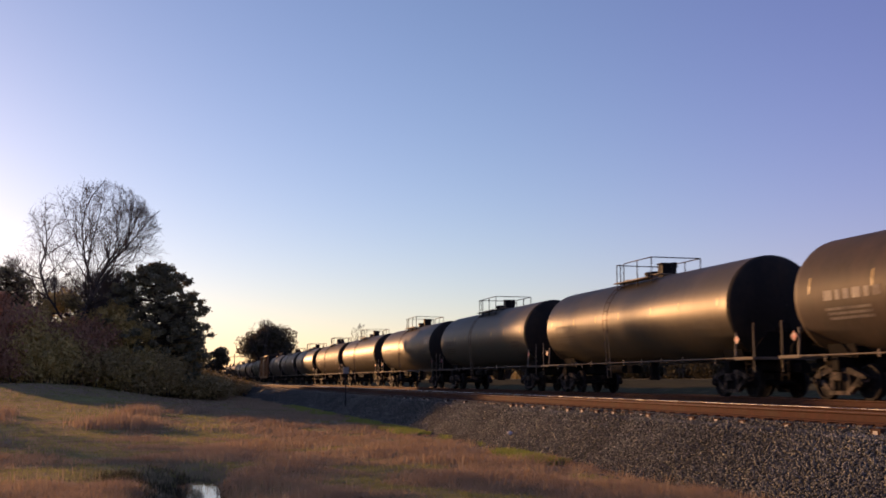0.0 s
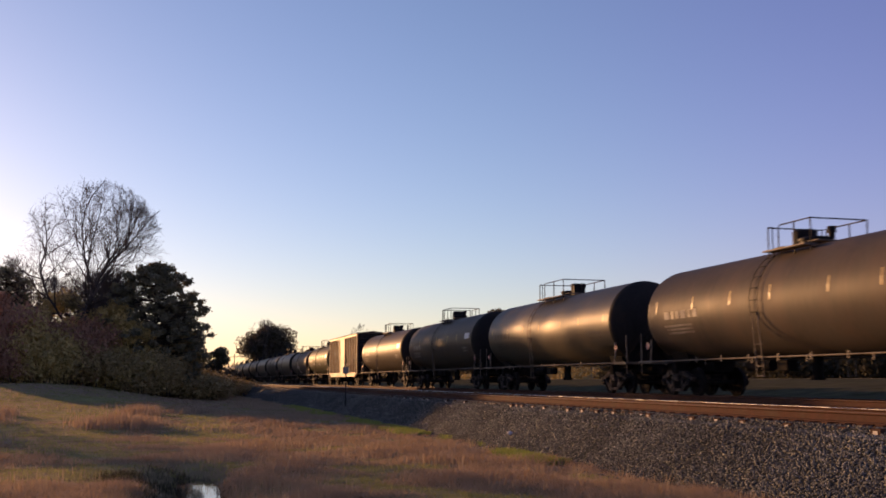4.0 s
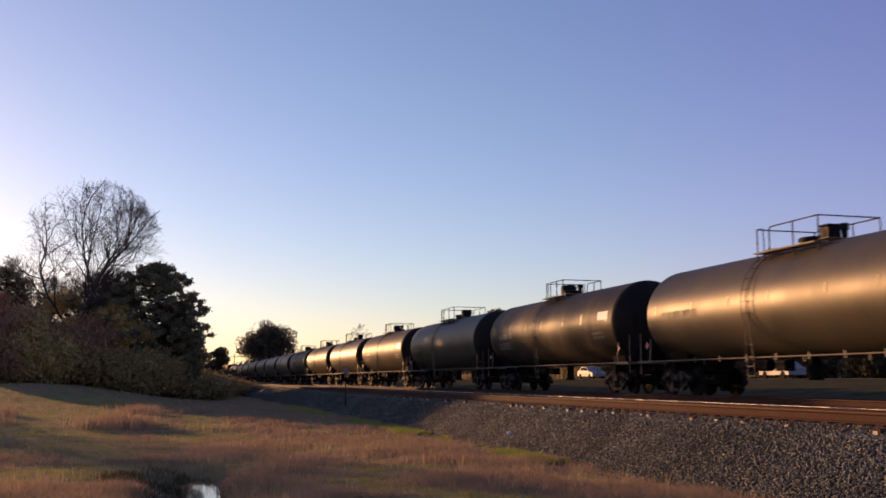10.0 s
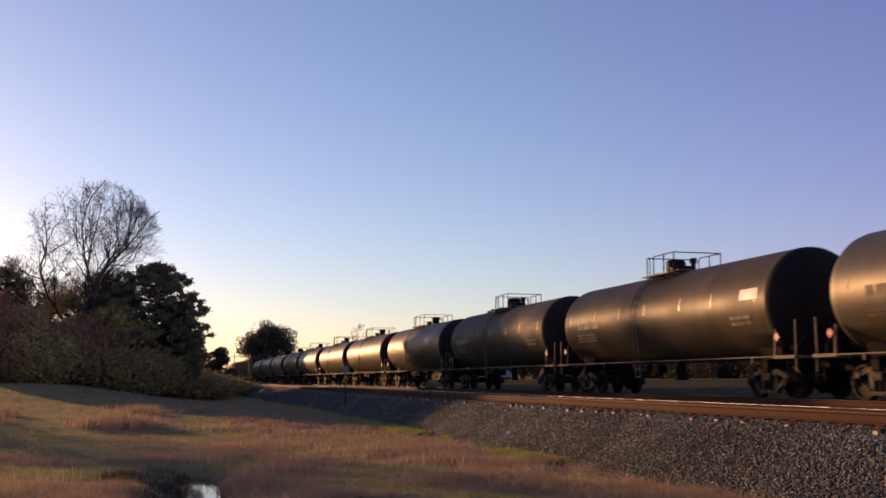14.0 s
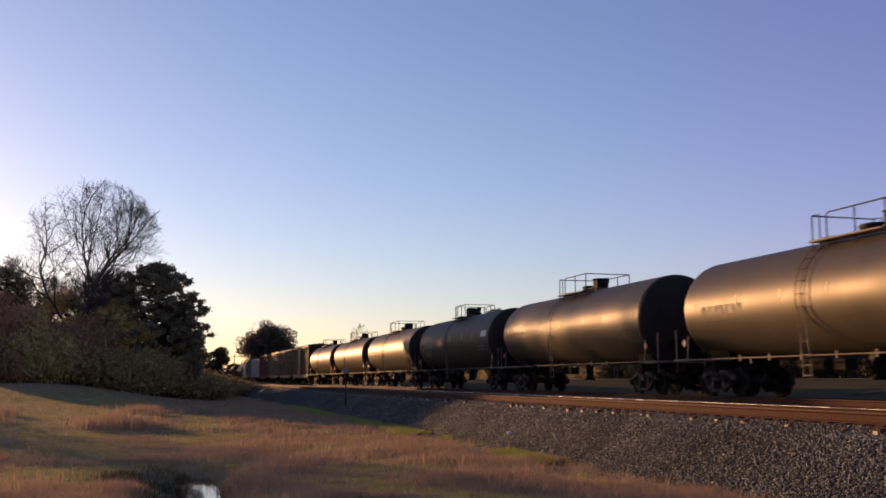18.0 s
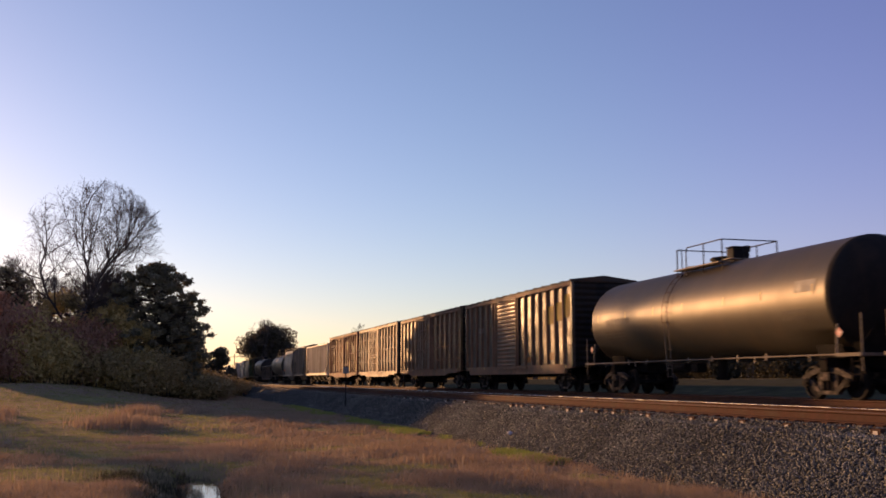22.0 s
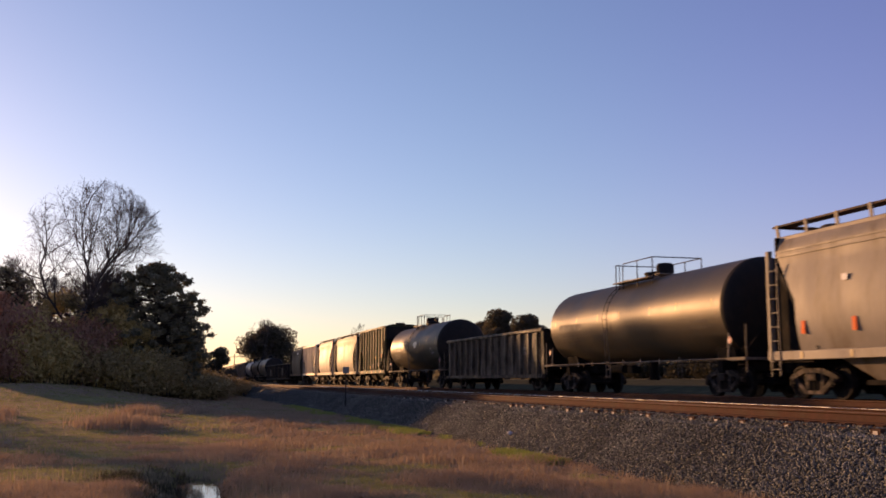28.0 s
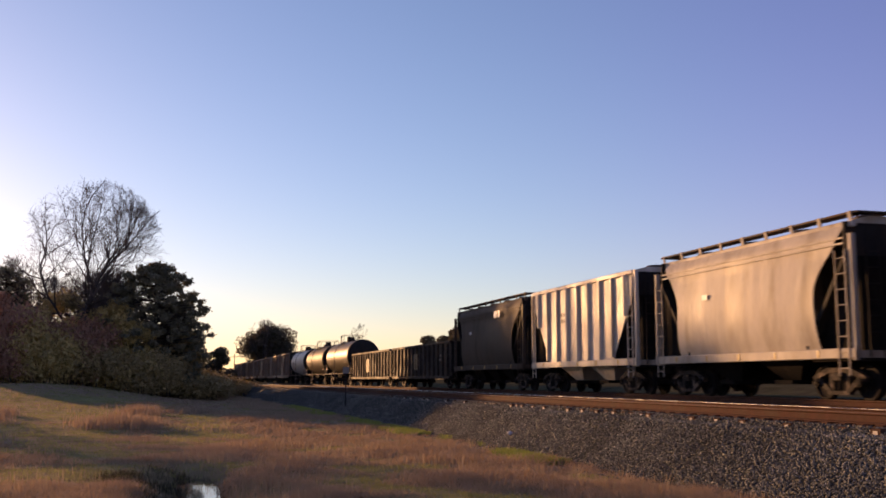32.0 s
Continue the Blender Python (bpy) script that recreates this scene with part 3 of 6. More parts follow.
# ---- tank car ----
def tank_car(label, shell=None, length=16.4, radius=1.61, kind=1, patch=False, seed=0, graffiti=False, girdle=False, side_rail=True, top=4.37, reach=None):
    """A stub-sill tank car about its centre at rail level, side with fittings towards -x."""
    rnd = random.Random(seed)
    shell = shell or M_TANK
    car = tagged(new("tank_car"), label, "tank car", "freight train")
    zc, half, hd = top - radius, length / 2, 0.72
    prof = [(-half, 0.02)]
    for i in range(1, 11):
        a = i / 10 * math.pi / 2
        prof.append((-half + hd * (1 - math.cos(a)), radius * math.sin(a) ** 0.82))
    bands = 7
    y0, y1 = -half + hd, half - hd
    for i in range(bands + 1):
        y = y0 + (y1 - y0) * i / bands
        prof.append((y, radius))
    prof += [(-s, r) for s, r in prof[:11][::-1]]
    tank = part("tank", Geo().lathe(prof[10:][::-1], 56, "y", (0, 0, zc)), shell, car, "", angle=50)
    # only the head away from the sun is coloured dark, as shade
    part("tank_head", Geo().lathe(prof[:11][::-1], 56, "y", (0, 0, zc)), M_SHADE_DARK, tank, "domed head coloured dark for its shade", angle=50)
    truck_y = half - 1.55
    # stub sills, saddles and end platforms
    for e in (-1, 1):
        g = Geo()
        ya, yb = sorted((e * (half + 0.35), e * (truck_y - 1.3)))
        g.box(-0.36, 0.36, ya, yb, 0.80, 1.12, 0.03)
        ya, yb = sorted((e * (truck_y - 0.55), e * (truck_y + 0.55)))
        g.prism([(-0.85, 1.10), (0.85, 1.10), (0.98, zc - radius * 0.74), (-0.98, zc - radius * 0.74)], ya, yb)
        g.box(-1.15, 1.15, e * truck_y - 0.14, e * truck_y + 0.14, 0.74, 1.12, 0.03)
        part("stub_sill", g, M_UNDER, car, "black steel stub sill and saddle")
        ya, yb = sorted((e * (truck_y - 0.75), e * (half - 0.28)))
        zs = zc - math.sqrt(radius ** 2 - 0.95 ** 2) * 0.97
        part("saddle_plate", Geo().prism([(-0.55, 1.10), (0.55, 1.10), (0.95, zs), (0.5, zs - 0.2), (-0.5, zs - 0.2), (-0.95, zs)], ya, yb), M_UNDER, car, "black plate between tank and platform", smooth=False)
        # added black plate that keeps bright sky out of the gap between tanks
        ya, yb = sorted((e * (half + 0.16), e * (half + 0.20)))
        part("toe_plate", Geo().prism([(-1.25, 1.2), (1.25, 1.2), (1.25, 1.45), (0.8, 1.95), (-0.8, 1.95), (-1.25, 1.45)], ya, yb), M_UNDER, car, "black plate added to darken the gap between tanks", smooth=False)
        g = Geo()
        ya, yb = sorted((e * (half + 0.42), e * (half - 0.55)))
        g.box(-1.5, 1.5, ya, yb, 1.12, 1.20)
        deck = part("end_platform", g, M_WALKWAY, car, "dusty steel end platform")
        ye = e * (half + 0.38)
        for x in (-1.40, 1.40):
            part("end_handrail", Geo().tube([(x, ye, 0.75), (x, ye, 2.18)], 0.020, 6), M_WALKWAY, deck, "upright grab rail")
        for x in (-1.48, 1.48):
            part("stanchion", Geo().tube([(x, e * (half - 0.5), 1.2), (x * 0.97, e * (half - 0.5), 1.95)], 0.03, 6), M_WALKWAY, deck, "upright handrail post")
        for x in (-1.45, 1.45):
            ladder("sill_step", car, x, e * (half + 0.2), 0.50, 1.15, 0.34, True, M_UNDER)
        coupler(car, e, e * (half + 0.55))
    # side rails along the tank's foot
    for x in (-1.5, 1.5):
        g = Geo()
        z = 1.17
        g.tube([(x, -half - 0.3, z), (x, half + 0.3, z)], 0.022, 6)
        if side_rail:
            for i in range(7):
                y = half * (-0.55 + 1.1 * i / 6)
                g.box(x - 0.012, x + 0.012, y - 0.03, y + 0.03, z - 0.10, z + 0.10)
        for i in range(6):
            y = -half * 0.8 + 1.6 * half * i / 5
            g.box(x - 0.012, x + 0.012, y - 0.02, y + 0.02, z - 0.16, z)
        part("side_handrail", g, M_WALKWAY, car, "long dusty handrail along the side")
    # top platform with its railing
    gy = {1: 0.0, 2: 0.1, 3: 0.0}[kind]
    gl = {1: 1.47, 2: 1.02, 3: 1.55}[kind]
    gl = reach or gl
    zt = zc + radius
    g = Geo()
    for x in (-1.15, 0.72):
        g.box(x, x + 0.43, gy - gl, gy + gl, zt - 0.13, zt - 0.09)
    for y in (gy - gl, gy + gl - 0.43):
        g.box(-0.72, 0.72, y, y + 0.43, zt + 0.0, zt + 0.03)
    plat = part("top_platform", g, M_WALKWAY, car, "dusty steel grating platform")
    hz = zt + 0.62
    pw = 0.92 if kind == 2 else 1.0
    ya, yb = gy - gl, gy + gl
    gap = yb - min(0.62, gl * 0.5)                       # the opening above the ladder
    low = zt - 0.40
    tubes("railing_post", plat, [[(x, y, low), (x, y, hz)] for x in (-pw, pw) for y in (ya, yb)] + [[(sx * pw, (ya + gap) / 2, low), (sx * pw, (ya + gap) / 2, hz)] for sx in (-1, 1)], 0.021, M_RAILING)
    bend = 0.10
    tubes("top_rail", plat, [[(sx * pw, gap, low), (sx * pw, gap, hz - bend), (sx * pw, gap - bend * 0.3, hz - bend * 0.3), (sx * pw, gap - bend, hz), (sx * pw, ya, hz)] for sx in (-1, 1)], 0.021, M_RAILING)
    tubes("end_rail", plat, [[(-pw, y, hz), (pw, y, hz)] for y in (ya, yb)], 0.021, M_RAILING)
    tubes("gate_post", plat, [[(sx * pw, yb, hz), (sx * pw, gap + 0.30, hz), (sx * pw, gap + 0.28, low)] for sx in (-1, 1)], 0.019, M_RAILING)
    # manway, valve housing, vents
    g = Geo()
    g.lathe([(zt - 0.1, 0.42), (zt + 0.14, 0.42), (zt + 0.14, 0.46), (zt + 0.20, 0.46), (zt + 0.24, 0.40), (zt + 0.26, 0.0)][::-1], 20, "z", (0, gy + 0.10, 0))
    part("manway", g, M_RAILING, car, "bolted manway hatch")
    g = Geo()
    hy = gy - 0.62 if kind != 2 else gy + 0.55
    if kind == 1:
        g.box(-0.21, 0.21, hy - 0.19, hy + 0.19, zt - 0.05, zt + 0.46, 0.04)
        g.box(-0.24, 0.24, hy - 0.22, hy + 0.22, zt + 0.46, zt + 0.51, 0.02)
    elif kind == 2:
        g.lathe([(zt - 0.1, 0.36), (zt + 0.46, 0.36), (zt + 0.52, 0.30), (zt + 0.54, 0.0)][::-1], 16, "z", (0, hy, 0))
    else:
        g.lathe([(zt - 0.1, 0.33), (zt + 0.42, 0.33), (zt + 0.50, 0.26), (zt + 0.54, 0.0)][::-1], 16, "z", (0, hy, 0))
    part("valve_housing", g, M_RAILING, car, "black protective valve housing")
    g = Geo()
    vy = gy - 1.12 if kind == 1 else gy - 0.55
    g.tube([(0.1, vy, zt - 0.05), (0.1, vy, zt + 0.30)], 0.09, 10)
    g.tube([(0.1, vy, zt + 0.30), (0.1, vy, zt + 0.48)], [0.14, 0.12], 10)
    part("relief_valve", g, M_RAILING, car, "pressure relief valve")
    # climbing ladder: a light curved flight on the shell, a straight pale one below it
    for sx in (-1, 1):
        ly = gy + gl - 0.25
        g, out = Geo(), radius + 0.07
        for d in (-0.20, 0.20):
            g.tube([(sx * out * math.cos(radians(58 - i * 9.0)), ly + d, zc + out * math.sin(radians(58 - i * 9.0))) for i in range(9)], 0.011, 5)
        for i in range(6):
            q = radians(50 - i * 12.0)
            g.tube([(sx * out * math.cos(q), ly - 0.20, zc + out * math.sin(q)), (sx * out * math.cos(q), ly + 0.20, zc + out * math.sin(q))], 0.011, 5)
        flight = part("side_ladder", g, M_RUST if kind == 1 else M_UNDER, car, "thin rusty ladder over the tank side")
        g = Geo()
        for d in (-0.17, 0.17):
            g.tube([(sx * (out - 0.02), ly + d * 0.8, zc - 0.30), (sx * 1.55, ly + d, 1.15), (sx * 1.52, ly + d, 0.60)], 0.017, 5)
        for z in (0.64, 0.92, 1.20, 1.55):
            g.tube([(sx * 1.53, ly - 0.17, z), (sx * 1.53, ly + 0.17, z)], 0.013, 5)
        part("lower_steps", g, M_WALKWAY, flight, "pale straight ladder foot")
    if girdle:
        g = Geo().lathe([(gy + 0.55, radius + 0.004), (gy + 0.55, radius + 0.022), (gy + 0.72, radius + 0.022), (gy + 0.72, radius + 0.004)][::-1], 48, "y", (0, 0, zc))
        part("girdle_band", g, M_HOP_WHITE, car, "pale worn band round the tank")
    # reflective strips, lettering, placards
    for i, f in enumerate((-0.93, -0.6, -0.33, 0.02, 0.3, 0.6, 0.93)):
        g = Geo()
        y = f * (half - hd)
        z0 = zc + 0.02
        for a0, a1 in ((0, 1), (1, 2)):
            def rim(k):
                z = z0 + (0.21 if kind == 2 else 0.13) * k
                return -math.sqrt((radius + 0.007) ** 2 - (z - zc) ** 2), z
            p, q = rim(a0), rim(a1)
            g.add([(p[0], y - 0.035, p[1]), (p[0], y + 0.035, p[1]), (q[0], y + 0.035, q[1]), (q[0], y - 0.035, q[1])], [(3, 2, 1, 0)])
        part("reflector", g, M_REFLECT, tank, "yellow reflective strip")
    crv = (radius + 0.004, zc)
    bars("reporting_mark", tank, 0, half - 4.0, zc + 0.05, 2.3, 0.26, 1, M_FADED if kind == 2 else M_FAINT, "row of faded lettering", rnd, crv)
    bars("capacity_data", tank, 0, half - 3.6, zc - 0.40, 1.8, 0.07, 3, M_FADED if kind == 2 else M_FAINT, "small faded lettering", rnd, crv)
    if patch:
        g = Geo()
        def side(z):
            return -math.sqrt((radius + 0.006) ** 2 - (z - zc) ** 2)
        ya, yb = -half + 1.1, -half + 2.05
        zz = [zc + 0.42, zc + 0.32, zc + 0.22, zc + 0.10]
        for a, b in zip(zz, zz[1:]):
            g.add([(side(a), ya, a), (side(a), yb, a), (side(b), yb, b), (side(b), ya, b)], [(0, 1, 2, 3)])
        part("blank_panel", g, M_PANEL if shell is M_TANK else M_WHITE, tank, "pale repainted panel")
    bars("test_stencil", tank, 0, -half + 1.6, zc - 0.35, 1.1, 0.10, 2, M_FADED if kind == 2 else M_FAINT, "small stencilled lettering", rnd, crv)
    for e in (-1, 1):
        g = Geo()
        y, z, r = e * (half - 0.35), 1.72, 0.135
        x = -1.50
        g.prism_x([(y, z - r), (y + r, z), (y, z + r), (y - r, z)], x - 0.012, x)
        part("placard", g, M_PLACARD, car, "red and white diamond placard")
    # brake gear under the near end
    g = Geo()
    g.tube([(-0.75, 1.4, 0.95), (-0.75, 2.6, 0.95)], 0.17, 12)
    g.box(-0.9, -0.55, 0.5, 0.95, 0.78, 1.08, 0.02)
    part("brake_cylinder", g, M_UNDER, car, "brake cylinder and valve")
    g = Geo()
    g.tube([(-0.25, 0, zc - radius + 0.05), (-0.25, 0, 0.62)], 0.16, 12)
    g.tube([(-0.25, 0, 0.62), (-0.25, 0, 0.52)], 0.22, 12)
    part("bottom_outlet", g, M_UNDER, car, "bottom outlet valve")
    g = Geo()
    g.lathe([(-half - 0.62, 0.23), (-half - 0.60, 0.26), (-half - 0.58, 0.23)], 16, "y", (-0.55, 0, 2.0))
    g.beam((-0.75, -half - 0.6, 2.0), (-0.35, -half - 0.6, 2.0), 0.02, 0.03)
    g.beam((-0.55, -half - 0.6, 1.8), (-0.55, -half - 0.6, 2.2), 0.02, 0.03)
    g.tube([(-0.55, -half - 0.6, 2.0), (-0.55, -half - 0.35, 2.0)], 0.03, 6)
    part("brake_wheel", g, M_UNDER, car, "hand brake wheel")
    if graffiti == 3:
        for y0, z0, w, h in ((-1.40, zc + 0.04, 1.05, 0.30), (-1.15, zc - 0.12, 0.55, 0.26)):
            g = Geo()
            ring = []
            for i in range(14):
                a = 2 * math.pi * i / 14
                k = 1 + rnd.uniform(-0.22, 0.22)
                dz = z0 + h / 2 + h / 2 * k * math.sin(a) - zc
                ring.append((-math.sqrt((radius + 0.009) ** 2 - dz * dz), y0 + w / 2 + w / 2 * k * math.cos(a), zc + dz))
            part("worn_patch", g.add(ring, [tuple(range(13, -1, -1))]), M_WORN, tank, "bright worn patch", smooth=False)
        g, vs = Geo(), []
        for i in range(19):
            a = 3.0 - i * 0.30                       # a curl that runs out into a tail
            for q in (-0.035, 0.035):
                r = 0.20 + q
                y, d = (-5.1 - r * math.cos(a), -0.40 + r * math.sin(a)) if i < 14 else (-5.1 - 0.13 - 0.11 * (i - 13), -0.57 + q + 0.02 * (i - 13))
                vs.append((-math.sqrt((radius + 0.011) ** 2 - d * d), y, zc + d))
        part("graffiti_stroke", g.add(vs, [(2 * i, 2 * i + 2, 2 * i + 3, 2 * i + 1) for i in range(18)]), M_GRAFFITI, tank, "pale curled graffiti stroke", smooth=False)
    elif graffiti == 4:
        for y0, d0, ry, rd, m in ((-0.70, 0.12, 0.13, 0.27, M_FADED), (3.3, -0.52, 0.42, 0.06, M_GRAFFITI), (2.3, -0.45, 0.20, 0.10, M_GRAFFITI), (0.6, -0.62, 0.30, 0.07, M_FAINT), (-1.5, -0.55, 0.34, 0.08, M_GRAFFITI), (-3.4, -0.20, 0.24, 0.05, M_FAINT)):
            ring = []
            for i in range(16):
                a, k = 2 * math.pi * i / 16, 1 + rnd.uniform(-0.18, 0.18)
                d = d0 + rd * k * math.sin(a)
                ring.append((-math.sqrt((radius + 0.009) ** 2 - d * d), y0 + ry * k * math.cos(a), zc + d))
            part("paint_mark", Geo().add(ring, [tuple(range(15, -1, -1))]), m, tank, "pale scraped paint mark", smooth=False)
    elif graffiti == 1:
        for k in range(6):
            ring, y0, d0 = [], 1.7 - 0.42 * k, -0.38 - 0.07 * (k % 3)
            for i in range(12):
                a, r = 2 * math.pi * i / 12, rnd.uniform(0.14, 0.30)
                d = d0 + r * 0.9 * math.sin(a)
                ring.append((-math.sqrt((radius + 0.008 + 0.001 * k) ** 2 - d * d), y0 + r * math.cos(a), zc + d))
            part("graffiti_stroke", Geo().add(ring, [tuple(range(11, -1, -1))]), M_GRAFFITI, tank, "pale sprayed graffiti letter", smooth=False)
    elif graffiti:
        for w in range(5):
            g = Geo()
            y0 = -4.6 + w * 1.9
            wide = 0.018
            vs = []
            for i in range(22):
                a = i * 0.55 + w * 1.7
                dz = 0.16 * math.sin(a * 0.8) + 0.14
                y = y0 + i * 0.075 + 0.12 * math.cos(a * 1.3)
                for q in (-wide, wide):
                    d = dz + q
                    vs.append((-math.sqrt((radius + 0.010) ** 2 - d * d), y + q * 0.5, zc + d))
            g.add(vs, [(2 * i, 2 * i + 1, 2 * i + 3, 2 * i + 2) for i in range(21)])
            part("graffiti_stroke", g, M_GRAFFITI, tank, "pale graffiti stroke", smooth=False)
    trucks(car, truck_y)
    return car


# ---- plants ----
def leaf_material(name, base, tip, rough=0.75, through_light=0.35):
    """Leaf, blade or twig tissue: two tones by island, partly lit through."""
    m = bpy.data.materials.new(name)
    m.use_nodes = True
    n, l = m.node_tree.nodes, m.node_tree.links
    p, out = n["Principled BSDF"], n["Material Output"]
    geo = n.new("ShaderNodeNewGeometry")
    co = n.new("ShaderNodeTexCoord")
    t = n.new("ShaderNodeTexNoise"); t.inputs["Scale"].default_value = 0.55; t.inputs["Detail"].default_value = 4
    l.new(co.outputs["Object"], t.inputs["Vector"])
    add = n.new("ShaderNodeMath"); add.operation = "MULTIPLY_ADD"; add.inputs[1].default_value = 0.45
    r = n.new("ShaderNodeMapRange")
    r.inputs["From Min"].default_value, r.inputs["From Max"].default_value, r.inputs["To Min"].default_value, r.inputs["To Max"].default_value = 0.3, 0.7, 0.0, 0.6
    l.new(t.outputs["Fac"], r.inputs["Value"])
    l.new(geo.outputs["Random Per Island"], add.inputs[0]); l.new(r.outputs["Result"], add.inputs[2])
    x = n.new("ShaderNodeMix"); x.data_type = "RGBA"
    l.new(add.outputs[0], x.inputs[0])
    x.inputs[6].default_value, x.inputs[7].default_value = (*base, 1), (*tip, 1)
    l.new(x.outputs[2], p.inputs["Base Color"])
    p.inputs["Roughness"].default_value = rough
    p.inputs["Specular IOR Level"].default_value = 0.2
    if through_light:
        tr = n.new("ShaderNodeBsdfTranslucent")
        l.new(x.outputs[2], tr.inputs["Color"])
        ms = n.new("ShaderNodeMixShader"); ms.inputs[0].default_value = through_light
        l.new(p.outputs[0], ms.inputs[1]); l.new(tr.outputs[0], ms.inputs[2])
        l.new(ms.outputs[0], out.inputs["Surface"])
    return m


M_BARK = mat("bark_grey_brown", (0.048, 0.038, 0.031), 0.9, 0, 0.4, 2, 25, 0.6, (0.05, 0.045, 0.035), 0.3, (1, 1, 0.3))
M_TWIG = leaf_material("twigs_brown", (0.075, 0.062, 0.052), (0.125, 0.10, 0.082), 0.9, 0.0)
M_NEEDLE = leaf_material("evergreen_needles", (0.14, 0.13, 0.080), (0.22, 0.20, 0.115), 0.7, 0.2)
# leaf colour that stands in for the red flare haze at far left
M_HAZELEAF = leaf_material("haze_red_leaves", (0.30, 0.15, 0.09), (0.44, 0.24, 0.15), 0.8, 0.2)
M_BRUSH = leaf_material("dry_brush_leaves", (0.40, 0.295, 0.105), (0.55, 0.41, 0.15), 0.8, 0.15)
M_THICKET = leaf_material("thicket_leaves", (0.26, 0.195, 0.085), (0.40, 0.295, 0.125), 0.8, 0.15)
M_FARLEAF = leaf_material("far_tree_leaves", (0.075, 0.070, 0.046), (0.13, 0.11, 0.07), 0.8, 0.4)
M_HEDGE = leaf_material("hedge_leaves", (0.035, 0.036, 0.020), (0.07, 0.06, 0.032), 0.85, 0.2)
M_DRY = leaf_material("dry_grass_blades", (0.30, 0.205, 0.130), (0.46, 0.325, 0.205), 0.8, 0.35)
M_STRAW = leaf_material("straw_blades", (0.32, 0.24, 0.14), (0.46, 0.35, 0.21), 0.8, 0.35)
M_GREEN = leaf_material("green_grass_blades", (0.20, 0.20, 0.065), (0.36, 0.335, 0.11), 0.8, 0.4)
M_WEED = leaf_material("weed_leaves", (0.19, 0.23, 0.055), (0.33, 0.37, 0.09), 0.7, 0.4)


def leaf_soup(centres, sizes, rng, flat=0.0):
    """One random triangle at each centre."""
    n = len(centres)
    a = rng.normal(size=(n, 3)); a /= np.linalg.norm(a, axis=1)[:, None]
    b = rng.normal(size=(n, 3)); b[:, 2] *= 1 - flat
    b -= a * (a * b).sum(1)[:, None]; b /= np.linalg.norm(b, axis=1)[:, None]
    s = sizes[:, None]
    v = np.stack([centres + a * s, centres - a * s * 0.5 + b * s * 0.6, centres - a * s * 0.5 - b * s * 0.6], 1).reshape(-1, 3)
    return v, np.arange(3 * n).reshape(-1, 3)


def blobs(centre_radii, count, rng, shell=0.75):
    """Points in and on a set of ellipsoids given as (x, y, z, rx, ry, rz)."""
    cr = np.array(centre_radii, float)
    wgt = cr[:, 3] * cr[:, 4] + cr[:, 4] * cr[:, 5]
    k = rng.choice(len(cr), count, p=wgt / wgt.sum())
    d = rng.normal(size=(count, 3)); d /= np.linalg.norm(d, axis=1)[:, None]
    r = shell + (1.08 - shell) * rng.random(count) ** 0.7
    return cr[k, :3] + d * cr[k, 3:] * r[:, None]


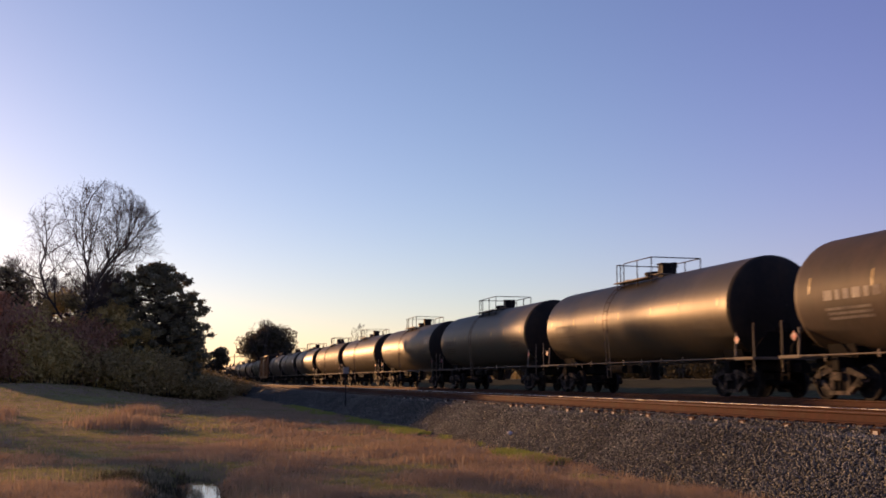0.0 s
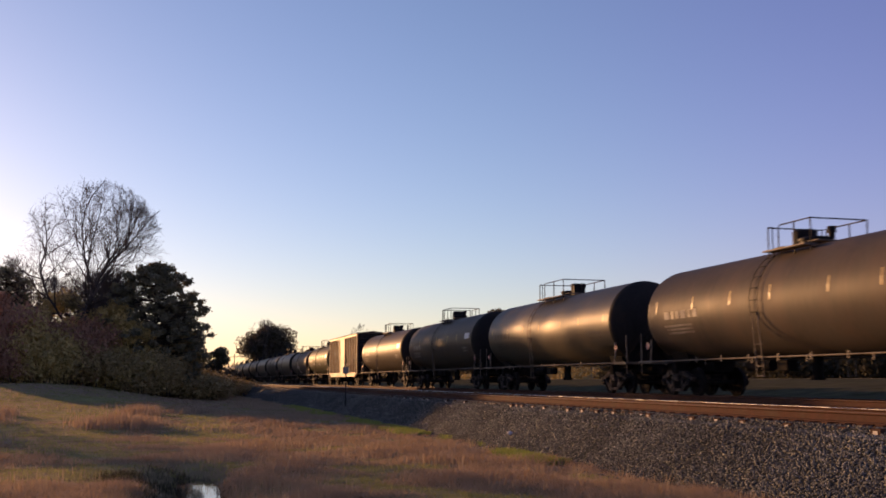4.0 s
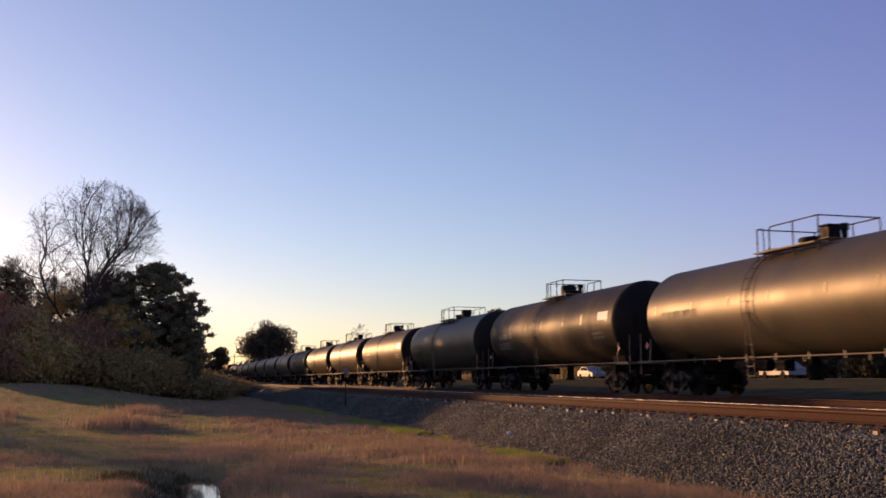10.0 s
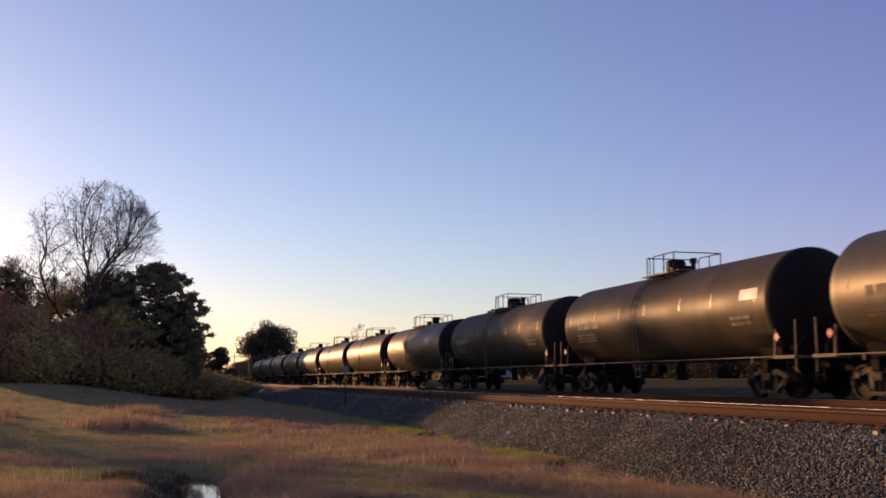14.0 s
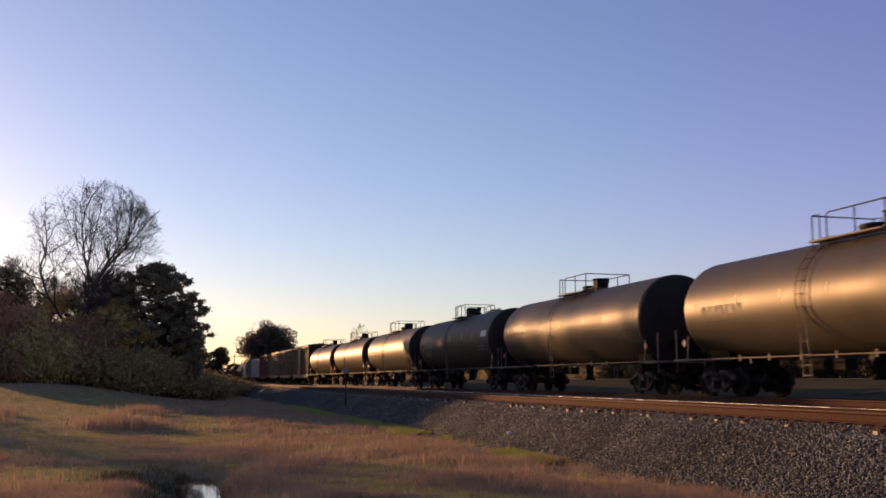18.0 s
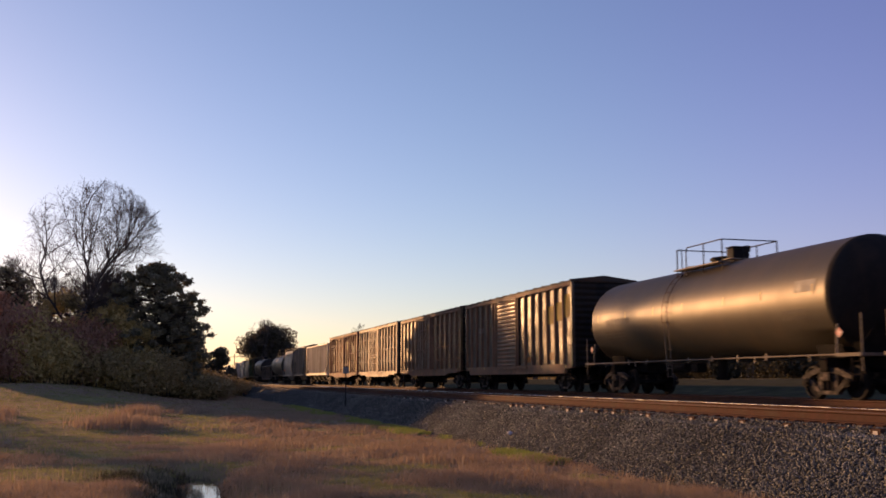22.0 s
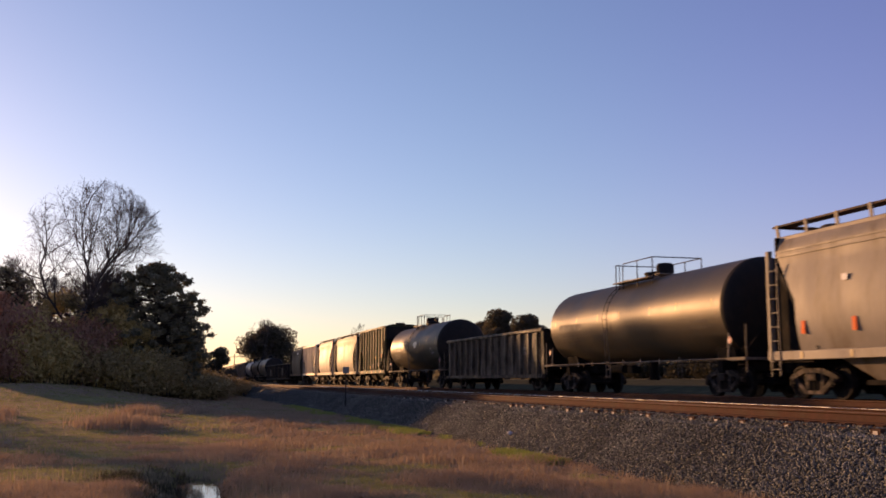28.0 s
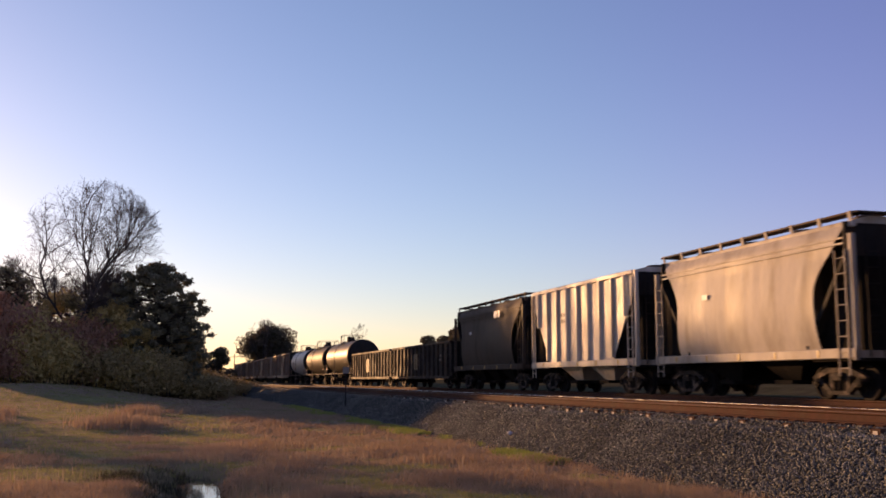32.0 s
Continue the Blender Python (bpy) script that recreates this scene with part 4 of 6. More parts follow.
def branch_tree(name, label, height, spread, seed, at, crown_from=0.32, forks=(9, 6, 5, 4), twig_r=0.014, shift=0.0, leaders=False):
    """A leafless broad tree: a trunk, rising limbs, boughs, branches and twigs, kept within a rounded crown."""
    rng = np.random.default_rng(seed)
    root = tagged(new(name), label, "tree")
    root.location = at
    zc, rz = height * (1 + crown_from) / 2, height * (1 - crown_from) / 2
    centre, radii = np.array([shift, 0, zc]), np.array([spread / 2, spread / 2, rz])
    seg = (0.9, 0.7, 0.5, 0.38, 0.30)
    wob = (0.05, 0.13, 0.16, 0.20, 0.22)
    rise = (0.02, 0.045, 0.04, 0.02, 0.0)
    wood, twigs = Geo(), Geo()
    tasks = [(np.array([0.0, 0, -0.2]), np.array([0.03, 0, 1.0]), height * (0.62 if leaders else 0.99), height * (0.022 if leaders else 0.0195), 0)]
    while tasks:
        p, d, length, r, level = tasks.pop()
        path = [p]
        for i in range(max(2, int(length / seg[level]))):
            d = d + rng.normal(size=3) * wob[level] + np.array([0, 0, rise[level]])
            if level == 0:
                d = d + np.array([shift * 0.006, 0, 0.03])
            d = d / np.linalg.norm(d)
            q = path[-1] + d * seg[level]
            e = (q - centre) / radii
            if e[2] < 0:
                e = e * np.array([0.92, 0.92, 0.8])
            if level and (e * e).sum() > 1.0 + 0.08 * rng.normal():
                break
            if level == 0 and q[2] > height * 0.86:
                break
            path.append(q)
        n = len(path)
        if n < 2:
            continue
        tip = max(twig_r * 0.7, r * (0.12 if level == 0 else 0.3))
        rr = [max(twig_r * 0.7, r + (tip - r) * (i / (n - 1)) ** 0.8) for i in range(n)]
        (wood if r > 0.045 else twigs).tube(path, rr, 8 if r > 0.2 else 6 if r > 0.08 else 4 if r > 0.045 else 3, caps=False)
        if level == 4:
            continue
        long = seg[level] * (n - 1)
        lo = crown_from * 0.62 if level == 0 else 0.22
        turn = rng.uniform(0, 6.28)
        kids = forks[level]
        for c in range(kids + 1):
            f = 1.0 if c == kids else lo + ((0.84 if level == 0 else 1.0) - lo) * (c + rng.uniform(0.1, 0.9)) / kids
            k = min(n - 1, int(f * (n - 1)))
            way = path[k] - path[max(0, k - 1)] if k else path[1] - path[0]
            way = way / np.linalg.norm(way)
            turn += 2.4 + rng.normal() * 0.35
            side = np.cross(way, np.array([math.cos(turn), math.sin(turn), 0.3]))
            side = side / (np.linalg.norm(side) + 1e-6)
            ang = rng.uniform(0.5, 0.95) if f < 0.97 else rng.uniform(0.1, 0.4)
            if level == 0:
                ang = rng.uniform(0.75, 1.05) if f < 0.55 else rng.uniform(0.4, 0.8)
            dd = way * math.cos(ang) + side * math.sin(ang)
            if leaders and level == 0:
                f = 0.23 + 0.77 * c / kids
                k = min(n - 1, int(f * (n - 1)))
                ang = 1.22 - 0.98 * (f - 0.23) / 0.77 + rng.normal() * 0.06
                way = path[k] - path[max(0, k - 1)] if k else path[1] - path[0]
                way = way / np.linalg.norm(way)
                dd = way * math.cos(ang) + side * math.sin(ang)
                tasks.append((path[k], dd, height * rng.uniform(0.62, 0.80), max(0.11, rr[k] * rng.uniform(0.5, 0.7)), 1))
                continue
            reach = long * rng.uniform(0.42, 0.66) * (1.15 - 0.55 * f) + (0.15 * spread if level == 0 else 0.25)
            if level == 0:
                reach = max(reach, spread * 0.42)
            tasks.append((path[k], dd, reach, max(twig_r * 0.8, min(rr[k] * 0.72, r * (0.42 if level == 0 else 0.55))), level + 1))
    part("trunk", wood, M_BARK, root, "grey-brown trunk and limbs")
    part("crown", twigs, M_TWIG, root, "bare twigs", smooth=False)
    return root


def evergreen(name, label, height, width, seed, at, count=26000, size=0.26, material=None, skirts=7, bare_foot=0.06):
    """A dense ragged evergreen: trunk, tiers of boughs, sprays of needles in clumps."""
    rng = np.random.default_rng(seed)
    rnd = random.Random(seed)
    root = tagged(new(name), label, "tree")
    root.location = at
    trunk = Geo().tube([(0, 0, -0.2), (0.1, 0, height * 0.5), (0, 0.1, height * 0.93)], [height * 0.022, height * 0.014, 0.04], 8)
    cl = []
    total = skirts * 70
    for i in range(total):
        f = (i + rnd.random()) / total
        z = height * (bare_foot + (0.97 - bare_foot) * f)
        reach = width / 2 * (min(1.0, 0.72 + 0.9 * f) if f < 0.35 else max(0.0, 1 - ((f - 0.35) / 0.66) ** 1.9) ** 0.55)
        a = i * 2.39996 + rnd.uniform(-0.3, 0.3)
        d = reach * rnd.uniform(0.25, 1.5) ** 0.6
        s = width * rnd.uniform(0.016, 0.042)
        x, y = d * math.cos(a), d * math.sin(a)
        cl.append((x, y, z, s * 1.3, s * 1.3, s * 0.5))
        trunk.tube([(0, 0, z - 0.12 * d), (x, y, z)], [0.06, 0.02], 3, caps=False)
    pts = blobs(cl, count, rng, 0.3) + rng.normal(size=(count, 3)) * width * 0.012
    v, f = leaf_soup(pts, rng.uniform(size * 0.5, size, count), rng)
    part("trunk", trunk, M_BARK, root, "dark trunk and boughs")
    crown = soup("crown", v, f, material or M_NEEDLE)
    crown.parent = root
    return root


def leafy(name, label, height, width, seed, at, count, size, material, lumps=26, sparse=0.55, category="tree", stems=5):
    """A rounded tree or shrub of uneven lumps of leaves on forked stems."""
    rng = np.random.default_rng(seed)
    rnd = random.Random(seed)
    root = tagged(new(name), label, category)
    root.location = at
    wood = Geo()
    cl = []
    for i in range(lumps):
        f = rnd.random()
        z = height * (0.16 + 0.74 * f)
        reach = width / 2 * math.sqrt(max(0.05, 1 - ((f - 0.42) / 0.62) ** 2)) * 0.8
        a, d = rnd.uniform(0, 6.283), reach * rnd.uniform(0.2, 1.0)
        s = width * rnd.uniform(0.10, 0.19)
        cl.append((d * math.cos(a), d * math.sin(a), z, s, s, s * rnd.uniform(0.6, 0.95)))
        if i < stems * 3:
            wood.tube([(rnd.uniform(-0.1, 0.1) * width * 0.3, rnd.uniform(-0.1, 0.1) * width * 0.3, -0.1), (d * math.cos(a) * 0.4, d * math.sin(a) * 0.4, z * 0.55), (d * math.cos(a), d * math.sin(a), z)],
                      [height * 0.012 + 0.01, height * 0.008 + 0.008, 0.012], 5, caps=False)
    pts = blobs(cl, count, rng, sparse)
    v, f = leaf_soup(pts, rng.uniform(size * 0.45, size, count), rng)
    part("stem", wood, M_BARK, root, "forked woody stems")
    crown = soup("crown", v, f, material)
    crown.parent = root
    return root


def brush(name, label, height, width, seed, at, stems=90, leaves=2500, leaf=None, size=(0.10, 0.30)):
    """A thicket of thin upright stems with a few dry leaves."""
    rng = np.random.default_rng(seed)
    rnd = random.Random(seed)
    root = tagged(new(name), label, "shrub")
    root.location = at
    g = Geo()
    tips = []
    for i in range(stems):
        a, d = rnd.uniform(0, 6.283), width / 2 * math.sqrt(rnd.random())
        x, y = d * math.cos(a), d * math.sin(a)
        h = height * rnd.uniform(0.5, 1.0) * (1 - 0.35 * (d / (width / 2)) ** 2)
        x1, y1 = x + rnd.uniform(-0.2, 0.2) * h, y + rnd.uniform(-0.2, 0.2) * h
        g.tube([(x, y, -0.1), ((x + x1) / 2 + rnd.uniform(-0.1, 0.1), (y + y1) / 2, h * 0.5), (x1, y1, h)], [0.03, 0.02, 0.012], 3, caps=False)
        for k in range(5):
            f = rnd.uniform(0.35, 0.95)
            bx, by, bz = x + (x1 - x) * f, y + (y1 - y) * f, h * f
            ex, ey, ez = bx + rnd.uniform(-0.5, 0.5), by + rnd.uniform(-0.5, 0.5), bz + rnd.uniform(0.1, 0.7)
            g.tube([(bx, by, bz), (ex, ey, ez)], [0.014, 0.010], 3, caps=False)
            tips.append((ex, ey, ez))
    tagged(part("stem_mass", g, M_BARK, root, "thin bare stems", smooth=False), kind="stuff")
    t = np.array(tips)
    pts = t[rng.integers(0, len(t), leaves)] + rng.normal(size=(leaves, 3)) * 0.5
    pts[:, 2] = np.abs(pts[:, 2])
    v, f = leaf_soup(pts, rng.uniform(*size, leaves), rng)
    c = tagged(soup("leaf_mass", v, f, leaf or M_BRUSH), kind="stuff")
    c.parent = root
    return root


GZ = np.vectorize(ground_z)


def grass(name, label, xs, ys, seed, height, width, blades, material, spread=0.06, lean=0.5):
    """Tufts of bent blades rooted at the given places."""
    rng = np.random.default_rng(seed)
    n = len(xs)
    zs = GZ(xs, ys)
    k = np.repeat(np.arange(n), blades)
    m = len(k)
    base = np.stack([xs[k] + rng.normal(size=m) * spread, ys[k] + rng.normal(size=m) * spread, zs[k] - 0.02], 1)
    h = (height[k] if hasattr(height, "__len__") else height) * rng.uniform(0.55, 1.15, m)
    w = (width[k] if hasattr(width, "__len__") else width) * rng.uniform(0.6, 1.3, m)
    az = rng.uniform(0, 6.283, m)
    side = np.stack([np.cos(az), np.sin(az), np.zeros(m)], 1) * w[:, None]
    az2 = rng.uniform(0, 6.283, m)
    off = np.stack([np.cos(az2), np.sin(az2), np.zeros(m)], 1) * (h * lean * rng.random(m))[:, None]
    mid = base + off * 0.35 + np.stack([np.zeros(m), np.zeros(m), h * 0.6], 1)
    tip = base + off + np.stack([np.zeros(m), np.zeros(m), h], 1)
    v = np.stack([base - side, base + side, mid + side * 0.7, mid - side * 0.7, tip], 1).reshape(-1, 3)
    i0 = np.arange(m) * 5
    f = np.concatenate([np.stack([i0, i0 + 1, i0 + 2], 1), np.stack([i0, i0 + 2, i0 + 3], 1), np.stack([i0 + 3, i0 + 2, i0 + 4], 1)])
    ob = soup(name, v, f, material)
    return tagged(ob, label, "grass", kind="stuff")


# ---- box car ----
def box_car(label, paint, length=15.45, posts=15, door=(-1.4, 1.5), door_kind="plug", bands=0, height=4.62, seed=0, name="box_car", deep=0.84, taper=0.0, trim=None, patches=(), door_paint=None):
    """An outside-post box car; the door's stretch runs along y."""
    rnd = random.Random(seed)
    car = tagged(new(name), label, "box car", "freight train")
    half, w, z0, z1 = length / 2, 1.53, 1.08, height
    trim = trim or paint
    g = Geo()
    g.box(-w + 0.13, w - 0.13, -half + 0.06, half - 0.06, z0, z1 - 0.04)
    body = part("body", g, paint, car, "", smooth=False)
    # side panels between posts: slightly bulged sheets
    n = posts
    for sx in (-1, 1):
        xs = sx * (w - 0.125)
        for i in range(n):
            ya, yb = -half + length * i / n, -half + length * (i + 1) / n
            mid = (ya + yb) / 2
            if door[0] < mid < door[1]:
                continue
            sh = Geo()
            rows, cols = 10, 4
            vs = []
            for r in range(rows + 1):
                for c in range(cols + 1):
                    u, v = c / cols, r / rows
                    amp = 0.026 * math.sin(math.pi * u) * math.sin(math.pi * v) * (0.4 + 0.6 * rnd.random()) + rnd.uniform(-0.010, 0.012) * (0 < c < cols) * (0 < r < rows)
                    vs.append((xs + sx * (0.006 + amp), ya + 0.03 + (yb - ya - 0.06) * u, z0 + 0.1 + (z1 - 0.2 - z0 - 0.1) * v))
            fs = []
            for r in range(rows):
                for c in range(cols):
                    a = r * (cols + 1) + c
                    q = (a, a + 1, a + cols + 2, a + cols + 1)
                    fs.append(q if sx > 0 else q[::-1])
            sh.add(vs, fs)
            part("side_panel", sh, paint, body, "", angle=180)
        pg = Geo()
        xi, xo = xs - sx * 0.01, sx * w
        pg.add([(xi, -0.078, z0), (xo, -0.055, z0), (xo, 0.055, z0), (xi, 0.078, z0), (xi, -0.078, z1 - 0.1), (xo, -0.055, z1 - 0.1), (xo, 0.055, z1 - 0.1), (xi, 0.078, z1 - 0.1)],
               [(0, 1, 5, 4), (1, 2, 6, 5), (2, 3, 7, 6), (0, 3, 2, 1), (4, 5, 6, 7)] if sx > 0 else [(4, 5, 1, 0), (5, 6, 2, 1), (6, 7, 3, 2), (1, 2, 3, 0), (7, 6, 5, 4)])
        post_mesh = pg.mesh("side_post", False)
        post_mesh.materials.append(trim)
        for i in range(n + 1):
            y = -half + length * i / n
            if door[0] + 0.1 < y < door[1] - 0.1:
                continue
            part("side_post", post_mesh, None, body, "", (0, max(-half + 0.06, min(half - 0.06, y)), 0))
        if bands:
            xa, xb = sorted((xs, xs + sx * 0.075))
            pitch = length / n
            belt_mesh = Geo().box(xa, xb, -pitch / 2 + 0.10, pitch / 2 - 0.10, -0.05, 0.03).mesh("side_belt", False)
            belt_mesh.materials.append(trim)
            for b in range(bands):
                z = z0 + (z1 - z0) * (b + 1) / (bands + 1)
                for i in range(n):
                    mid = -half + length * (i + 0.5) / n
                    if not door[0] < mid < door[1]:
                        part("side_belt", belt_mesh, None, body, "", (0, mid, z + rnd.uniform(-0.04, 0.04)))
        xa, xb = sorted((xs - sx * 0.02, sx * (w + 0.01)))
        part("eave_rail", Geo().box(xa, xb, -half, half, z1 - 0.20, z1, 0.02), trim, body, "")
        low = deep + taper
        part("side_sill", Geo().prism_x([(-half, z0 - 0.06), (-half + 0.75, z0 - 0.06), (-half + 0.8, low), (-half + 2.6, low), (-half + 3.3, deep), (half - 3.3, deep), (half - 2.6, low), (half - 0.8, low),
                                         (half - 0.75, z0 - 0.06), (half, z0 - 0.06), (half, z0 + 0.13), (-half, z0 + 0.13)], xa, xb), trim, body, "")
        for y0, y1, za, zb, m in (patches if sx < 0 else ()):
            hue = Geo().box(min(xs - 0.052, xs), max(xs - 0.05, xs), y0, y1, za, zb)
            part("paint_patch", hue, m, body, "faded patch of overpainted graffiti", smooth=False)
        # door
        d0, d1 = door
        dg = Geo()
        xo = sx * (w + 0.03)
        xa, xb = sorted((xs, sx * (w - 0.02)))
        dg.box(xa, xb, d0 + 0.04, d1 - 0.04, z0 + 0.08, z1 - 0.2)
        dr = part("door", dg, door_paint or paint, body, {"plug": "plug door with locking bars", "corrugated": "sliding door with horizontal corrugations", "double": "double plug door with crossed bars"}[door_kind], smooth=False)
        rg = Geo()
        xa, xb = sorted((sx * (w - 0.02), xo))
        if door_kind == "corrugated":
            for i in range(17):
                z = z0 + 0.18 + i * (z1 - z0 - 0.5) / 16
                rg.add([(sx * (w - 0.02), d0 + 0.1, z - 0.07), (sx * (w + 0.008), d0 + 0.1, z), (sx * (w - 0.02), d0 + 0.1, z + 0.07),
                        (sx * (w - 0.02), d1 - 0.1, z - 0.07), (sx * (w + 0.008), d1 - 0.1, z), (sx * (w - 0.02), d1 - 0.1, z + 0.07)],
                       [(0, 1, 4, 3), (1, 2, 5, 4)] if sx > 0 else [(3, 4, 1, 0), (4, 5, 2, 1)])
        else:
            cnt = 6 if door_kind == "plug" else 5
            for i in range(cnt + 1):
                z = z0 + 0.15 + i * (z1 - z0 - 0.45) / cnt
                rg.box(xa, xb, d0 + 0.08, d1 - 0.08, z - 0.035, z + 0.035)
            ys = [d0 + 0.1, d1 - 0.1] + ([(d0 + d1) / 2] if door_kind == "double" else [])
            for y in ys:
                rg.box(xa, xb, y - 0.05, y + 0.05, z0 + 0.1, z1 - 0.24)
            for y in () if door_kind == "plug" else (d0 + (d1 - d0) * 0.22, d0 + (d1 - d0) * 0.36, d0 + (d1 - d0) * 0.64, d0 + (d1 - d0) * 0.80):
                rg.tube([(xo, y, z0 + 0.1), (xo, y, z1 - 0.3)], 0.03, 6)
                rg.box(min(xo, xo + sx * 0.05), max(xo, xo + sx * 0.05), y - 0.22, y + 0.22, 2.3, 2.42)
        part("door_ribs", rg, trim, dr, "", smooth=False)
        # shadow along the door's edge, laid on as a black strip
        xa, xb = sorted((xs + sx * 0.012, sx * (w - 0.06)))
        part("door_slot", Geo().box(xa, xb, d0 - 0.30, d0 - 0.01, z0 + 0.1, z1 - 0.22), M_UNDER, body, "dark strip painted as the shadow beside the door", smooth=False)
        tg = Geo()
        tg.box(min(xs, sx * (w + 0.06)), max(xs, sx * (w + 0.06)), d0 - 1.6, d1 + 0.2, z0 - 0.03, z0 + 0.06)
        tg.box(min(xs, sx * (w + 0.05)), max(xs, sx * (w + 0.05)), d0 - 1.6, d1 + 0.2, z1 - 0.22, z1 - 0.16)
        for y in (d0 - 0.06, d1 + 0.06):
            tg.box(min(xs, sx * (w + 0.04)), max(xs, sx * (w + 0.04)), y - 0.06, y + 0.06, z0, z1 - 0.12)
        part("door_track", tg, trim, body, "", smooth=False)
        # ladders at both ends of the side
        for e in (-1, 1):
            yl = e * (half - 0.38)
            top = z1 - 1.5 if e > 0 else z1 - 2.0
            iron = Geo().tube([(sx * (w - 0.12), -0.25, 0), (sx * (w + 0.07), -0.25, 0), (sx * (w + 0.07), 0.25, 0), (sx * (w - 0.12), 0.25, 0)], 0.013, 5).mesh("grab_iron", True)
            iron.materials.append(paint)
            z = z0 + 0.1
            while z < top:
                part("grab_iron", iron, None, body, "", (0, yl, z))
                z += 0.42
            ladder("sill_step", car, sx * (w - 0.05), yl, 0.42, z0, 0.42)
    # ends with horizontal corrugations
    for e in (-1, 1):
        eg = Geo()
        rows = 14
        prof = []
        for i in range(rows * 4 + 1):
            prof.append((z0 + (z1 - z0 - 0.05) * i / (rows * 4), 0.05 + 0.035 * math.sin(i * math.pi / 2)))
        vs, fs = [], []
        for z, d in prof:
            vs += [(-w + 0.1, e * (half - 0.06 + d), z), (w - 0.1, e * (half - 0.06 + d), z)]
        for i in range(len(prof) - 1):
            q = (2 * i, 2 * i + 1, 2 * i + 3, 2 * i + 2)
            fs.append(q if e < 0 else q[::-1])
        # the end wall carries its shade as a dark colour
        part("end_wall", Geo().add(vs, fs), M_SHADE_DARK, body, "corrugated end wall coloured dark for its shade")
        for x in (-w + 0.06, w - 0.06):
            part("corner_post", Geo().box(x - 0.07, x + 0.07, e * half - 0.1, e * half + 0.04, z0, z1 - 0.02), paint, body, "", smooth=False)
        ladder("end_ladder", car, -w + 0.45, e * (half + 0.12), z0, z1 - 1.6, 0.42, False)
        coupler(car, e, e * (half + 0.35))
        sg = Geo()
        sg.box(-0.3, 0.3, min(e * (half + 0.2), e * (half - 3)), max(e * (half + 0.2), e * (half - 3)), 0.78, z0)
        part("draft_sill", sg, M_UNDER, car)
    # roof: two low slopes with seams
    rg = Geo()
    rg.prism([(-w - 0.02, z1 - 0.04), (w + 0.02, z1 - 0.04), (w + 0.02, z1 + 0.02), (0, z1 + 0.20), (-w - 0.02, z1 + 0.02)], -half - 0.02, half + 0.02)
    roof = part("roof", rg, M_ROOF, car, "galvanised metal roof, rust-flecked", smooth=False)
    sg = Geo()
    sg.prism([(-w - 0.03, z1 + 0.0), (w + 0.03, z1 + 0.0), (w + 0.03, z1 + 0.06), (0, z1 + 0.25), (-w - 0.03, z1 + 0.06)], -0.05, 0.05)
    seam_mesh = sg.mesh("roof_seam", False)
    seam_mesh.materials.append(M_ROOF)
    for i in range(15):
        part("roof_seam", seam_mesh, None, roof, "", (0, -half + length * i / 14, 0))
    ug = Geo()
    ug.box(-0.35, 0.35, -half + 2.4, half - 2.4, 0.68, z0)
    for y in (-3.2, -1.1, 1.1, 3.2):
        ug.box(-1.35, 1.35, y - 0.08, y + 0.08, 0.86, z0)
    ug.tube([(-0.8, -0.9, 0.82), (-0.8, 0.5, 0.82)], 0.17, 12)
    part("underframe", ug, M_UNDER, car, "black underframe and brake gear", smooth=False)
    bars("reporting_mark", body, -w + 0.05, half - 3.2, 3.3, 0.9, 0.09, 2, M_FADED, "faded lettering", rnd)
    for f in (-0.92, -0.55, 0.55, 0.92):
        part("reflector", Geo().box(-w - 0.016, -w - 0.004, f * half - 0.05, f * half + 0.05, z0 - 0.02, z0 + 0.12), M_REFLECT, body, "yellow reflective strip")
    trucks(car, half - 2.0)
    return car


# ---- hopper cars ----
def bays(car, paint, half, n, z0):
    """Discharge bays: sloped chutes below the side sill, with gates."""
    run = 2 * half - 4.6
    for i in range(n):
        yc = -run / 2 + run * (i + 0.5) / n
        h = run / n / 2
        g = Geo()
        top = [(-1.35, yc - h), (1.35, yc - h), (1.35, yc + h), (-1.35, yc + h)]
        bot = [(-0.75, yc - 0.38), (0.75, yc - 0.38), (0.75, yc + 0.38), (-0.75, yc + 0.38)]
        g.add([(x, y, z0 + 0.04) for x, y in top] + [(x, y, 0.52) for x, y in bot], [(0, 1, 2, 3), (7, 6, 5, 4), (0, 4, 5, 1), (1, 5, 6, 2), (2, 6, 7, 3), (3, 7, 4, 0)])
        b = part("discharge_bay", g, paint, car, "sloped discharge chute", smooth=False)
        part("outlet_gate", Geo().box(-1.05, 1.05, yc - 0.42, yc + 0.42, 0.40, 0.52), M_UNDER, b, "outlet gate")


